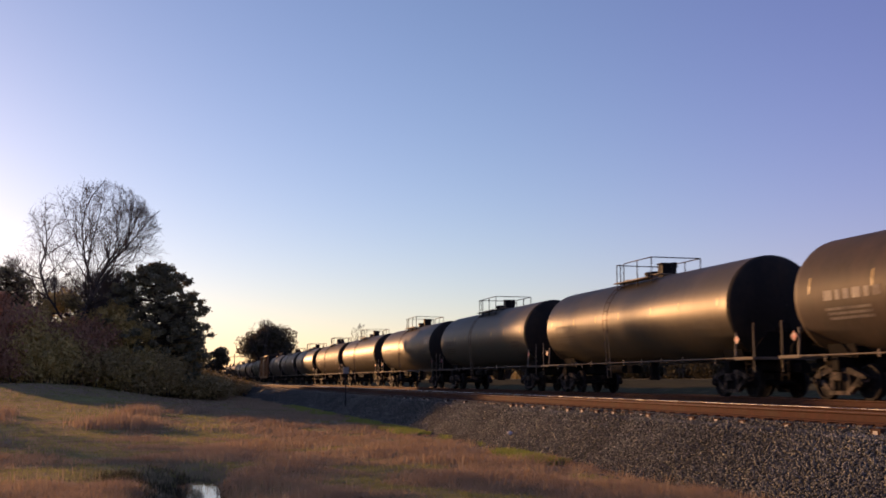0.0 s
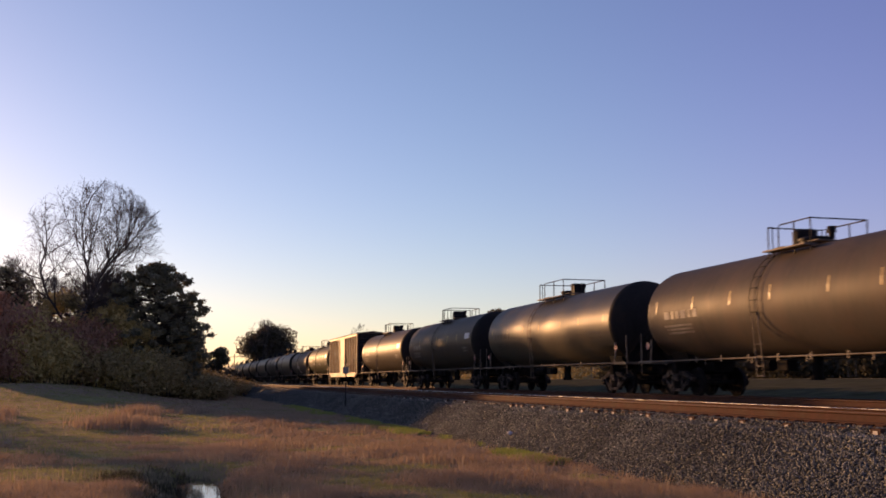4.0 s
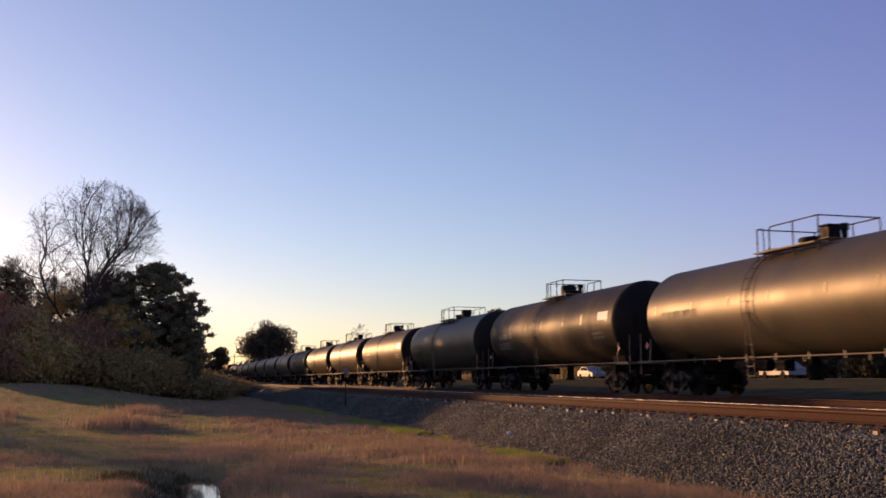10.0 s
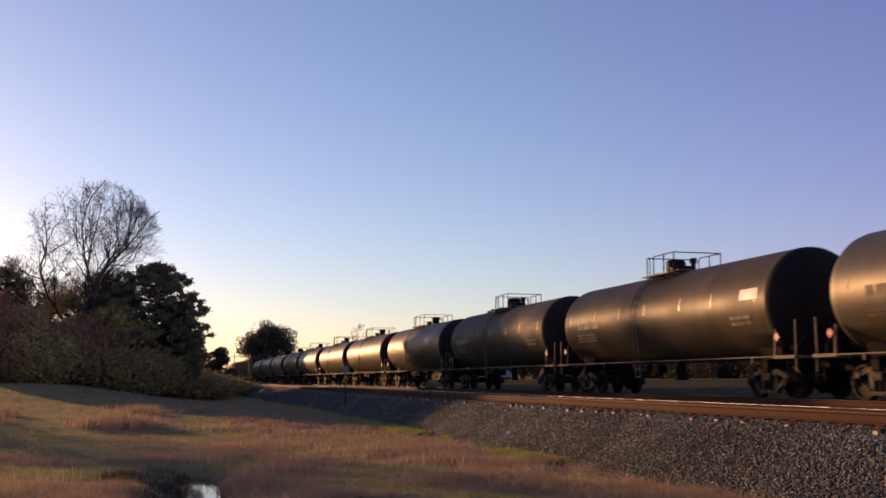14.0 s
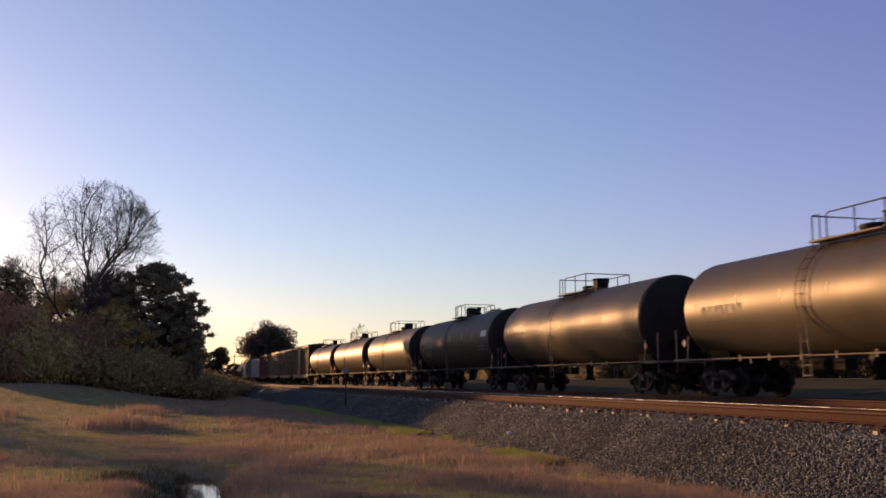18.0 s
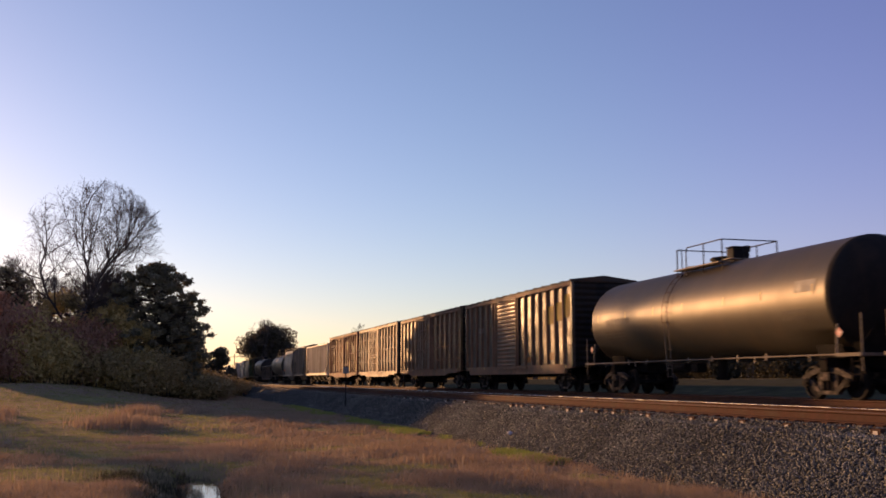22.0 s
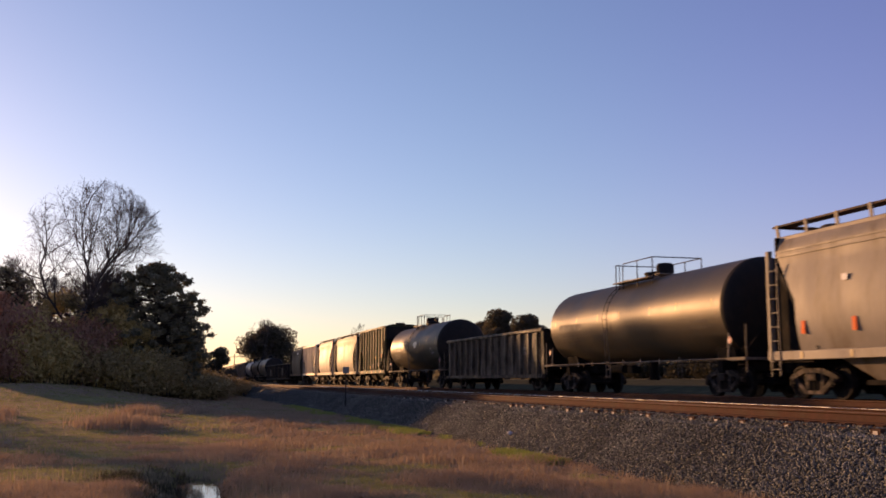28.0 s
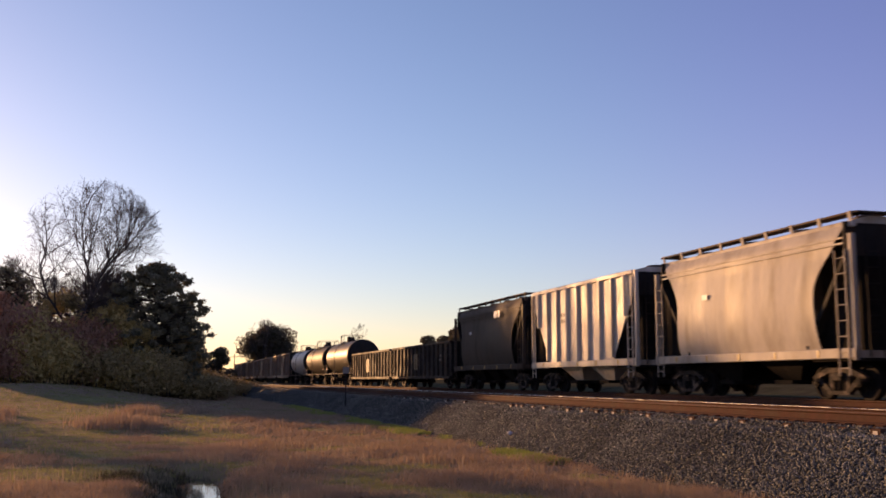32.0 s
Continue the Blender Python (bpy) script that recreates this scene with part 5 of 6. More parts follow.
def hopper_car(label, paint, length=10.9, height=4.6, style="ribbed", ribs=9, n_bays=2, roofwalk=True, seed=0, covered=True, marks=True, cut_kind="round", walk_up=0.2, panel=None, lights=(), bay_shade=None, patches=()):
    """A hopper with sloped end sheets: style ribbed (flat sides with posts) or smooth (bowed sides)."""
    rnd = random.Random(seed)
    car = tagged(new("hopper_car"), label, "hopper car", "freight train")
    half, z0, z1, w = length / 2, 1.32, height, 1.53
    slope = 1.75
    # sides: sheets that end along the sloped floors; bowed for the smooth kind
    rows = 14
    prof = []
    for i in range(rows + 1):
        f = i / rows
        z = z0 + (z1 - z0) * f
        if style == "smooth":
            x = w * (0.90 + 0.10 * math.sin(math.pi * min(1, f * 1.25) ** 0.8)) if f < 0.8 else w * (0.935 - 0.12 * ((f - 0.8) / 0.2) ** 2)
        else:
            x = w - 0.09
        prof.append((x, z))
    cols = 24
    side = {}
    for sx in (-1, 1):
        vs, fs = [], []
        for r, (x, z) in enumerate(prof):
            f = r / rows
            cut = slope * max(0.0, 1 - f / 0.72)
            if style == "smooth":
                cut = 0.12 + 1.15 * math.sin(math.pi * min(0.5, (1 - f) * 0.9)) ** 1.6 - 0.18 * max(0.0, 0.4 - f) if cut_kind == "round" else 0.05 + 0.95 * min(1.0, max(0.0, (0.82 - f) / 0.4))
            for c in range(cols + 1):
                y = (-half + 0.35 + cut) + (length - 0.7 - 2 * cut) * c / cols
                bulge = 0.004 * rnd.uniform(-1, 1) if 0 < c < cols else 0
                vs.append((sx * (x + bulge), y, z))
        for r in range(rows):
            for c in range(cols):
                a = r * (cols + 1) + c
                q = (a, a + 1, a + cols + 2, a + cols + 1)
                fs.append(q if sx > 0 else q[::-1])
        k = len(vs)
        rim = [c for c in range(cols + 1)] + [r * (cols + 1) + cols for r in range(1, rows + 1)] + [rows * (cols + 1) + c for c in range(cols - 1, -1, -1)] + [r * (cols + 1) for r in range(rows - 1, 0, -1)]
        back = [tuple(k + i for i in q[::-1]) for q in fs]
        edge = [(i, k + i, k + j, j) if sx > 0 else (j, k + j, k + i, i) for i, j in zip(rim, rim[1:] + rim[:1])]
        vs += [(v[0] - sx * 0.03, v[1], v[2]) for v in vs]
        side[sx] = part("side_sheet", Geo().add(vs, fs + back + edge), paint, car, "", angle=50)
    # slope sheets and end sheets
    for e in (-1, 1):
        g = Geo()
        a, b = e * (half - 0.35), e * (half - 0.35 - slope)
        t = 0.08
        g.add([(-w + 0.12, b, z0), (w - 0.12, b, z0), (w - 0.12, a, z0 + (z1 - z0) * 0.72), (-w + 0.12, a, z0 + (z1 - z0) * 0.72),
               (-w + 0.12, b - e * t, z0 + t), (w - 0.12, b - e * t, z0 + t), (w - 0.12, a - e * t, z0 + (z1 - z0) * 0.72 + t), (-w + 0.12, a - e * t, z0 + (z1 - z0) * 0.72 + t)],
              [(0, 1, 2, 3), (7, 6, 5, 4), (0, 4, 5, 1), (1, 5, 6, 2), (2, 6, 7, 3), (3, 7, 4, 0)])
        ya, yb = sorted((a, a - e * 0.06))
        g.box(-w + 0.12, w - 0.12, ya, yb, z0 + (z1 - z0) * 0.70, z1)
        # shade under the hopper's end is put into this sheet's colour
        part("slope_sheet", g, M_SHADE_DARK, car, "sloped end sheet coloured dark for its shade", smooth=False)
        # added dark block in place of the shade inside the open end
        zs = z0 + (z1 - z0) * 0.72
        tri = [(b, 1.0), (e * (half - 0.15), 1.0), (e * (half - 0.15), zs), (a, zs), (b, z0)]
        part("shear_box", Geo().prism_x(tri if e > 0 else tri[::-1], -1.15, 1.15), M_UNDER, car, "dark block added to fill the shaded opening under the sloped end", smooth=False)
        g = Geo()
        for x in (-w + 0.10, w - 0.10):
            g.box(x - 0.07, x + 0.07, min(e * half, e * (half - 0.13)), max(e * half, e * (half - 0.13)), 1.08, z1 - (0.0 if style == "ribbed" else 0.35))
        g.box(-w + 0.05, w - 0.05, min(e * half, e * (half - 0.2)), max(e * half, e * (half - 0.2)), 1.02, 1.26)
        part("end_frame", g, paint, car, "end posts and braces", smooth=False)
        for x in (-w - 0.02, w + 0.02):
            ladder("side_ladder", car, x, e * (half - 0.40), 0.62, z1 - (0.25 if style == "ribbed" else 0.75), 0.40, True, paint)
        ladder("end_ladder", car, -0.9, e * (half + 0.04), 1.1, z1 - 0.2, 0.40, False, M_SHADE_DARK)
        g = Geo()
        g.box(-1.4, 1.4, min(e * (half + 0.1), e * (half - 1.9)), max(e * (half + 0.1), e * (half - 1.9)), 1.0, 1.07)
        part("end_deck", g, M_UNDER, car, "end deck plate", smooth=False)
        g = Geo()
        g.box(-0.28, 0.28, min(e * (half + 0.25), e * (half - 2.6)), max(e * (half + 0.25), e * (half - 2.6)), 0.74, 1.02)
        g.tube([(0.5, e * (half - 0.9), 1.35), (-0.7, e * (half - 0.9), 1.35)], 0.2, 12)
        part("draft_sill", g, M_UNDER, car, "draft sill and air reservoir")
        coupler(car, e, e * (half + 0.4))
    # side sill, top chord, posts
    for sx in (-1, 1):
        xa, xb = sorted((sx * (w - 0.16), sx * (w + 0.0)))
        part("side_sill", Geo().box(xa, xb, -half, half, 1.06, 1.32, 0.02), paint, side[sx], "")
        top = w - 0.02 if style == "ribbed" else prof[-1][0] + 0.02
        zt = z1 if style == "ribbed" else z1
        xa, xb = sorted((sx * (top - 0.12), sx * (top + 0.02)))
        part("top_chord", Geo().box(xa, xb, -half + 0.2, half - 0.2, zt - 0.14, zt + 0.02, 0.02), paint, side[sx], "")
        if style == "ribbed":
            for i in range(ribs):
                y = -half + 0.9 + (length - 1.8) * i / (ribs - 1)
                lowf = max(0.0, (slope + 0.35 - (half - abs(y))) / slope) * 0.72
                zl = 1.3 + (z1 - z0) * lowf
                g = Geo()
                xi, xo = sx * (w - 0.10), sx * (w + 0.03)
                g.add([(xi, y - 0.10, zl), (xo, y - 0.05, zl), (xo, y + 0.05, zl), (xi, y + 0.10, zl), (xi, y - 0.10, z1 - 0.1), (xo, y - 0.05, z1 - 0.1), (xo, y + 0.05, z1 - 0.1), (xi, y + 0.10, z1 - 0.1)],
                      [(0, 1, 5, 4), (1, 2, 6, 5), (2, 3, 7, 6), (0, 3, 2, 1), (4, 5, 6, 7)])
                part("side_post", g, paint, side[sx], "", smooth=False)
        else:
            g = Geo()
            for z in (z1 - 0.42, z1 - 0.56):
                x = np.interp(z, [q[1] for q in prof], [q[0] for q in prof])
                xa, xb = sorted((sx * (x - 0.01), sx * (x + 0.025)))
                g.box(xa, xb, -half + 0.4, half - 0.4, z - 0.025, z + 0.025)
            part("side_bead", g, paint, side[sx], "", smooth=False)
    tw = (w - 0.05) if style == "ribbed" else prof[-1][0]
    if covered:
        g = Geo().prism([(-tw, z1 - 0.03), (tw, z1 - 0.03), (tw, z1), (tw * 0.55, z1 + 0.16), (-tw * 0.55, z1 + 0.16), (-tw, z1)], -half + 0.3, half - 0.3)
        roof = part("roof", g, paint, car, "weathered roof sheet", smooth=False)
        g = Geo()
        for i in range(max(4, int(length / 2.3))):
            n = max(4, int(length / 2.3))
            y = -half + 1.2 + (length - 2.4) * i / (n - 1)
            g.lathe([(z1 + 0.14, 0.40), (z1 + 0.28, 0.40), (z1 + 0.32, 0.34), (z1 + 0.33, 0.0)][::-1], 16, "z", (0, y, 0))
        part("roof_hatches", g, M_HOP_BROWN, roof, "round roof hatches")
        if roofwalk:
            for sx in (-1, 1):
                g = Geo()
                xa, xb = sorted((sx * (tw - 0.42), sx * (tw + 0.02)))
                g.box(xa, xb, -half + 0.15, half - 0.15, z1 + walk_up, z1 + walk_up + 0.05)
                part("running_board", g, M_ROOF, roof, "raised dark grating walkway", smooth=False)
                n = int(length / 1.25)
                stay = Geo().beam((sx * (tw - 0.02), 0, z1 - 0.04), (sx * (tw + 0.03), 0, z1 + walk_up + 0.06), 0.12, 0.035).mesh("walkway_bracket", False)
                stay.materials.append(paint)
                for i in range(n + 1):
                    part("walkway_bracket", stay, None, roof, "", (0, -half + 0.3 + (length - 0.6) * i / n, 0))
            for e in (-1, 1):
                ya, yb = sorted((e * (half - 0.02), e * (half - 0.42)))
                part("end_running_board", Geo().box(-tw, tw, ya, yb, z1 + walk_up, z1 + walk_up + 0.04), M_ROOF, roof, "", smooth=False)
    else:
        g = Geo().box(-tw + 0.1, tw - 0.1, -half + 0.6, half - 0.6, z1 - 0.5, z1 - 0.25)
        part("load", g, M_UNDER, car, "dark load of aggregate")
    # where given, the chutes' dark colour stands for shade below the side sill
    if n_bays:
        bays(car, bay_shade or paint, half, n_bays, z0)
    if marks:
        g_x = -w - 0.012 if style == "smooth" else -w + 0.082
        if style == "ribbed":
            bars("reporting_mark", side[-1], g_x, half - 4.0, 3.4, 0.7, 0.16, 2, M_FADED, "faded lettering", rnd)
        else:
            bars("reporting_mark", side[-1], -w * 1.004, half - 3.6, 3.2, 0.34, 0.16, 1, M_WHITE, "small white lettering", rnd)
    for y0, y1, za, zb, m in patches:
        part("paint_patch", Geo().box(-w + 0.070, -w + 0.094, y0, y1, za, zb), m, side[-1], "patch of faded graffiti", smooth=False)
    if panel:
        bars("lettering_panel", side[-1], -w * 1.004, panel, 4.08, 0.95, 0.34, 1, M_WHITE, "large white lettering", rnd)
    for y in lights:
        part("reflector", Geo().box(-w - 0.02, -w - 0.004, y - 0.08, y + 0.08, 1.75, 2.1), M_ORANGE, side[-1], "orange reflective plate")
    for f in (-0.72, -0.35, 0.0, 0.35, 0.72):
        part("reflector", Geo().box(-w - 0.012, -w - 0.002, f * half - 0.05, f * half + 0.05, 1.10, 1.28), M_REFLECT, side[-1], "yellow reflective strip")
    trucks(car, half - 1.35)
    return car


# ---- gondola ----
def gondola_car(label, paint, length=16.2, height=2.72, posts=14, seed=0):
    rnd = random.Random(seed)
    car = tagged(new("gondola_car"), label, "gondola car", "freight train")
    half, w, z0, zb = length / 2, 1.53, 1.10, 0.66
    g = Geo().box(-w + 0.13, w - 0.13, -half + 0.1, half - 0.1, z0, z0 + 0.12)
    part("floor", g, paint, car, "steel floor", smooth=False)
    for sx in (-1, 1):
        xs = sx * (w - 0.12)
        g = Geo()
        cols, rows = 56, 6
        vs, fs = [], []
        for r in range(rows + 1):
            for c in range(cols + 1):
                u, v = c / cols, r / rows
                vs.append((xs + sx * 0.03 * rnd.uniform(-1, 1) * (0 < r < rows) * (0 < c < cols), -half + length * u, zb + (height - zb) * v))
        for r in range(rows):
            for c in range(cols):
                a = r * (cols + 1) + c
                q = (a, a + 1, a + cols + 2, a + cols + 1)
                fs.append(q if sx > 0 else q[::-1])
        g.add(vs, fs)
        g.add([(p[0] - sx * 0.05, p[1], p[2]) for p in vs], [q[::-1] for q in fs])
        side = part("side_wall", g, paint, car, "dented steel side", angle=180)
        xa, xb = sorted((xs - sx * 0.05, sx * (w + 0.02)))
        part("top_chord", Geo().box(xa, xb, -half, half, height - 0.12, height + 0.03, 0.02), paint, side)
        part("side_sill", Geo().prism_x([(-half, zb - 0.04), (half, zb - 0.04), (half, zb + 0.12), (-half, zb + 0.12)], xa, xb), paint, side)
        for i in range(posts):
            y = -half + 0.75 + (length - 1.5) * i / (posts - 1)
            g = Geo()
            xi, xo = sx * (w - 0.13), sx * (w + 0.0)
            g.add([(xi, y - 0.11, zb), (xo, y - 0.08, zb), (xo, y + 0.08, zb), (xi, y + 0.11, zb), (xi, y - 0.11, height - 0.1), (xo, y - 0.08, height - 0.1), (xo, y + 0.08, height - 0.1), (xi, y + 0.11, height - 0.1)],
                  [(0, 1, 5, 4), (1, 2, 6, 5), (2, 3, 7, 6), (0, 3, 2, 1), (4, 5, 6, 7)])
            part("side_post", g, paint, side, "", smooth=False)
        for e in (-1, 1):
            ladder("grab_ladder", car, sx * (w + 0.02), e * (half - 0.35), 0.5, height - 0.2, 0.42)
    for e in (-1, 1):
        g = Geo()
        ya, yb = sorted((e * half, e * (half - 0.06)))
        g.box(-w + 0.1, w - 0.1, ya, yb, z0 - 0.1, height)
        for z in (1.5, 1.95, 2.4):
            ya, yb = sorted((e * half, e * (half + 0.08)))
            g.box(-w + 0.12, w - 0.12, ya, yb, z - 0.06, z + 0.06)
        # dark end colour stands for shade here too
        part("end_wall", g, M_SHADE_DARK, car, "ribbed steel end coloured dark for its shade", smooth=False)
        coupler(car, e, e * (half + 0.35))
    ug = Geo().box(-0.35, 0.35, -half - 0.2, half + 0.2, 0.72, z0)
    for y in (-4.4, -2.2, 0, 2.2, 4.4):
        ug.box(-1.3, 1.3, y - 0.08, y + 0.08, 0.86, z0)
    part("underframe", ug, M_UNDER, car, "black underframe", smooth=False)
    # scrap load heaped low inside
    g = Geo()
    for i in range(40):
        x, y = rnd.uniform(-1.0, 1.0), rnd.uniform(-half + 0.8, half - 0.8)
        s = rnd.uniform(0.25, 0.6)
        z = z0 + 0.1
        g.box(x - s, x + s, y - s, y + s, z, z + rnd.uniform(0.3, 1.1))
    part("load", g, M_GON, car, "uneven scrap load", smooth=False)
    bars("reporting_mark", car, -w + 0.09, -half + 2.1, 2.1, 0.7, 0.14, 2, M_FADED, "faded lettering", rnd)
    trucks(car, half - 1.9)
    return car


# ---- the place ----
ground()
_pr = ballast_profile()
_g = Geo()
_ys = [-720, -400, -200, -100] + [-60 + 4 * i for i in range(60)] + [180 + 20 * i for i in range(37)]
_g.add([(x, y, z) for y in _ys for x, z in _pr], [(j * len(_pr) + i, j * len(_pr) + i + 1, (j + 1) * len(_pr) + i + 1, (j + 1) * len(_pr) + i) for j in range(len(_ys) - 1) for i in range(len(_pr) - 1)])
tagged(part("ballast_bed", _g, M_BALLAST, smooth=False), "grey crushed stone ballast bed", "ballast", kind="structure")
M_VERGE = mat("verge_dark_grass", (0.088, 0.082, 0.042), 0.95, 0, 0.5, 0.8, 12, 0.6, (0.085, 0.072, 0.048), 0.35, spec=0.0)
_g = Geo()
_vp = [(FAR + 2.7, RAIL - 0.40), (FAR + 3.2, RAIL - 0.26), (FAR + 8.0, RAIL - 0.20), (FAR + 13.0, RAIL - 0.24), (FAR + 15.0, RAIL + 0.1), (FAR + 28.4, RAIL + 0.62)]
_g.add([(x, y, z + 0.04 * noise.noise((x * 0.3, y * 0.2, 2.0))) for y in _ys for x, z in _vp], [(j * len(_vp) + i, j * len(_vp) + i + 1, (j + 1) * len(_vp) + i + 1, (j + 1) * len(_vp) + i) for j in range(len(_ys) - 1) for i in range(len(_vp) - 1)])
tagged(part("verge", _g, M_VERGE, angle=180), "dark grassy verge beyond the tracks", "ground", kind="structure")
track(NEAR, "track_1", "empty track with rusty rails on timber ties", 2.0, 420, 0.462, 290)
track(FAR, "track_2", "track with rusty rails under the freight train", 2.0, 420, 0.50, 0)

# ---- the train ----
# seconds at which the rear end of each car passes the camera's plane, with its kind
TRAIN = []


def place(car, rear, length):
    """rear: when the car's far end passes; length: over the body."""
    TRAIN.append((car, SPEED * rear - 4.45 - length / 2))
    car.location = (FAR, TRAIN[-1][1], RAIL)
    return car


GREY = "dark grey tank car, dusty, with a ladder and top railing"
BLACK = "dark olive tank car with a domed valve housing and white lettering"
BROWN = "brown-black tank car with yellow reflective strips"
T1 = tank_car(GREY, M_TANK, 16.4, kind=1, seed=1)
T2 = tank_car(BLACK, M_TANK_DARK, 16.3, kind=2, seed=2, patch=True, side_rail=False)
T3 = tank_car(GREY, M_TANK, 16.2, kind=3, seed=3)
T4 = tank_car(BROWN, M_TANK_BROWN, 16.5, kind=2, seed=4, patch=False)
T5 = tank_car("dull brown tank car with pale graffiti and a worn girdle band", M_TANK_BROWN, 15.7, 1.55, kind=1, seed=5, graffiti=1, girdle=True, top=4.22, reach=1.12)
T6 = tank_car("dark grey tank car with long white graffiti strokes", M_TANK, 16.2, kind=1, seed=6, graffiti=2)
T7 = tank_car("grey tank car with a pale panel and yellow label", M_TANK, 16.2, kind=1, seed=7, patch=True)
USED = set()


def tank_at(model, rear):
    car = model if model not in USED else copy_thing(model, Matrix())
    USED.add(model)
    return place(car, rear + (0.017 if model in (T2, T4) else 0.022), 16.4)


for model, rear in ((T4, 1.378), (T1, 2.277), (T1, 3.157), (T7, 4.03), (T1, 4.92), (T4, 5.80), (T1, 6.69), (T2, 7.58), (T2, 8.44)):
    tank_at(model, rear)
place(box_car("tan-orange box car with a centre door, sunlit", M_BOX_TAN, 15.4, 17, (-1.45, 1.35), "plug", 0, 4.68, 11), 9.32, 15.4)
place(tank_car("dull olive tank car with white lettering panel", M_TANK_OLIVE, 15.6, 1.58, 2, True, 12, graffiti=4), 10.138, 15.6)
for model, rear in ((T5, 10.963), (T1, 11.80), (T2, 12.68), (T1, 13.555), (T2, 14.435), (T6, 15.305), (T2, 16.18), (T4, 17.05), (T1, 17.92), (T1, 18.80), (T1, 19.67), (T1, 20.568),
                    (T2, 21.43), (T3, 22.305), (T3, 23.17), (T7, 24.04)):
    tank_at(model, rear)
place(box_car("faded tan box car with a corrugated sliding door", M_BOX_DULL, 15.6, 16, (-0.75, 2.3), "corrugated", 0, 4.72, 13, trim=M_BOX_RUST, deep=0.80, patches=((-6.7, -5.8, 3.1, 3.9, M_PATCH_YELLOW), (-5.7, -4.9, 3.0, 3.8, M_PATCH_YELLOW), (-7.6, -6.9, 3.2, 4.2, M_PATCH_YELLOW), (-5.6, -5.0, 1.4, 1.75, M_PATCH_ORANGE), (-2.6, -2.1, 1.35, 1.6, M_PATCH_ORANGE))), 24.898, 15.6)
place(box_car("faded yellow box car with double plug door and belt rails", M_BOX_YELLOW, 15.4, 14, (-0.7, 2.9), "double", 4, 4.76, 14, trim=M_BOX_RUST, taper=0.14, deep=0.80, door_paint=M_BOX_DOOR, patches=((-7.55, -7.45, 1.2, 2.6, M_PATCH_ORANGE), (3.4, 4.2, 3.3, 3.9, M_PATCH_PALE))), 25.70, 15.4)
place(box_car("grey-brown box car with double plug door, graffiti-stained", M_BOX_GREY, 15.1, 14, (-0.7, 2.9), "double", 3, 4.82, 15, taper=0.14, deep=0.80, patches=((5.9, 6.9, 1.5, 2.3, M_PATCH_PALE), (-5.2, -4.4, 2.1, 2.8, M_PATCH_PALE), (3.1, 3.9, 1.4, 2.0, M_PATCH_ORANGE))), 26.506, 15.1)
place(box_car("rust-red box car with double plug door, patched paint", M_BOX_RED, 15.6, 14, (-0.7, 2.9), "double", 3, 4.84, 16, taper=0.14, deep=0.80, trim=M_BOX_RED_TRIM, patches=((-4.2, -3.4, 1.4, 2.2, M_PATCH_YELLOW), (-6.4, -5.6, 2.9, 3.6, M_PATCH_PALE), (-3.2, -2.4, 3.4, 4.1, M_PATCH_YELLOW), (4.8, 5.5, 1.4, 2.1, M_PATCH_PALE), (-7.5, -6.9, 1.3, 2.2, M_PATCH_YELLOW), (3.2, 3.6, 2.2, 2.6, M_PATCH_PALE))), 27.328, 15.6)
place(hopper_car("light grey open hopper car with close side ribs", M_HOP_GREY, 17.0, 4.45, "ribbed", 18, 4, False, 17, False, bay_shade=M_SHADE_DARK), 28.23, 17.0)
place(hopper_car("tan covered hopper car with side posts", M_HOP_TAN, 10.0, 4.68, "ribbed", 8, 2, False, 18), 28.82, 10.0)
place(hopper_car("pale grey smooth-sided covered hopper car with raised running boards", M_HOP_PALE, 11.2, 4.52, "smooth", 0, 2, True, 19, cut_kind="angled", walk_up=0.32, lights=(3.9, 1.8)), 29.44, 11.2)
place(tank_car("short dark grey tank car with a side ladder", M_TANK, 15.6, 1.58, 3, False, 20), 30.275, 15.4)
place(gondola_car("rusty gondola car with dented ribbed sides", M_GON, 16.2, 2.86, 14, 21), 31.097, 16.2)
place(tank_car("dark tank car with bright worn patch on its side", M_TANK, 15.0, 1.58, 2, False, 22, graffiti=3), 31.885, 14.6)
place(hopper_car("faded green covered hopper car with side posts and rust", M_HOP_GREEN, 10.6, 4.75, "ribbed", 9, 2, False, 23, patches=((-2.9, -2.3, 1.62, 1.95, M_PATCH_PALE), (-1.8, -1.2, 2.25, 2.45, M_PATCH_YELLOW), (-0.7, -0.1, 1.50, 1.85, M_PATCH_PALE), (0.45, 1.05, 1.45, 1.72, M_PATCH_YELLOW), (-3.9, -3.4, 2.3, 2.6, M_PATCH_ORANGE))), 32.50, 10.6)
place(hopper_car("grey-tan smooth-sided covered hopper car with running boards", M_HOP_TAN, 12.3, 4.55, "smooth", 0, 3, True, 24, bay_shade=M_UNDER), 33.184, 12.3)
place(hopper_car("grey smooth-sided covered hopper car with small lettering", M_HOP_GREY, 10.6, 4.55, "smooth", 0, 2, True, 25, bay_shade=M_UNDER), 33.772, 10.6)
place(hopper_car("whitish ribbed covered hopper car, weathered", M_HOP_WHITE, 10.9, 4.55, "ribbed", 9, 2, False, 26), 34.376, 10.9)
place(hopper_car("brown smooth-sided covered hopper car with a white panel", M_HOP_BROWN, 12.0, 4.5, "smooth", 0, 3, True, 27, bay_shade=M_UNDER, panel=-2.6), 35.02, 12.0)
GON_DARK = place(gondola_car("dull black gondola car with pale rib edges", M_GON_DARK, 16.2, 2.86, 14, 33), 35.85, 16.2)
place(copy_thing(GON_DARK, Matrix()), 36.68, 16.2)
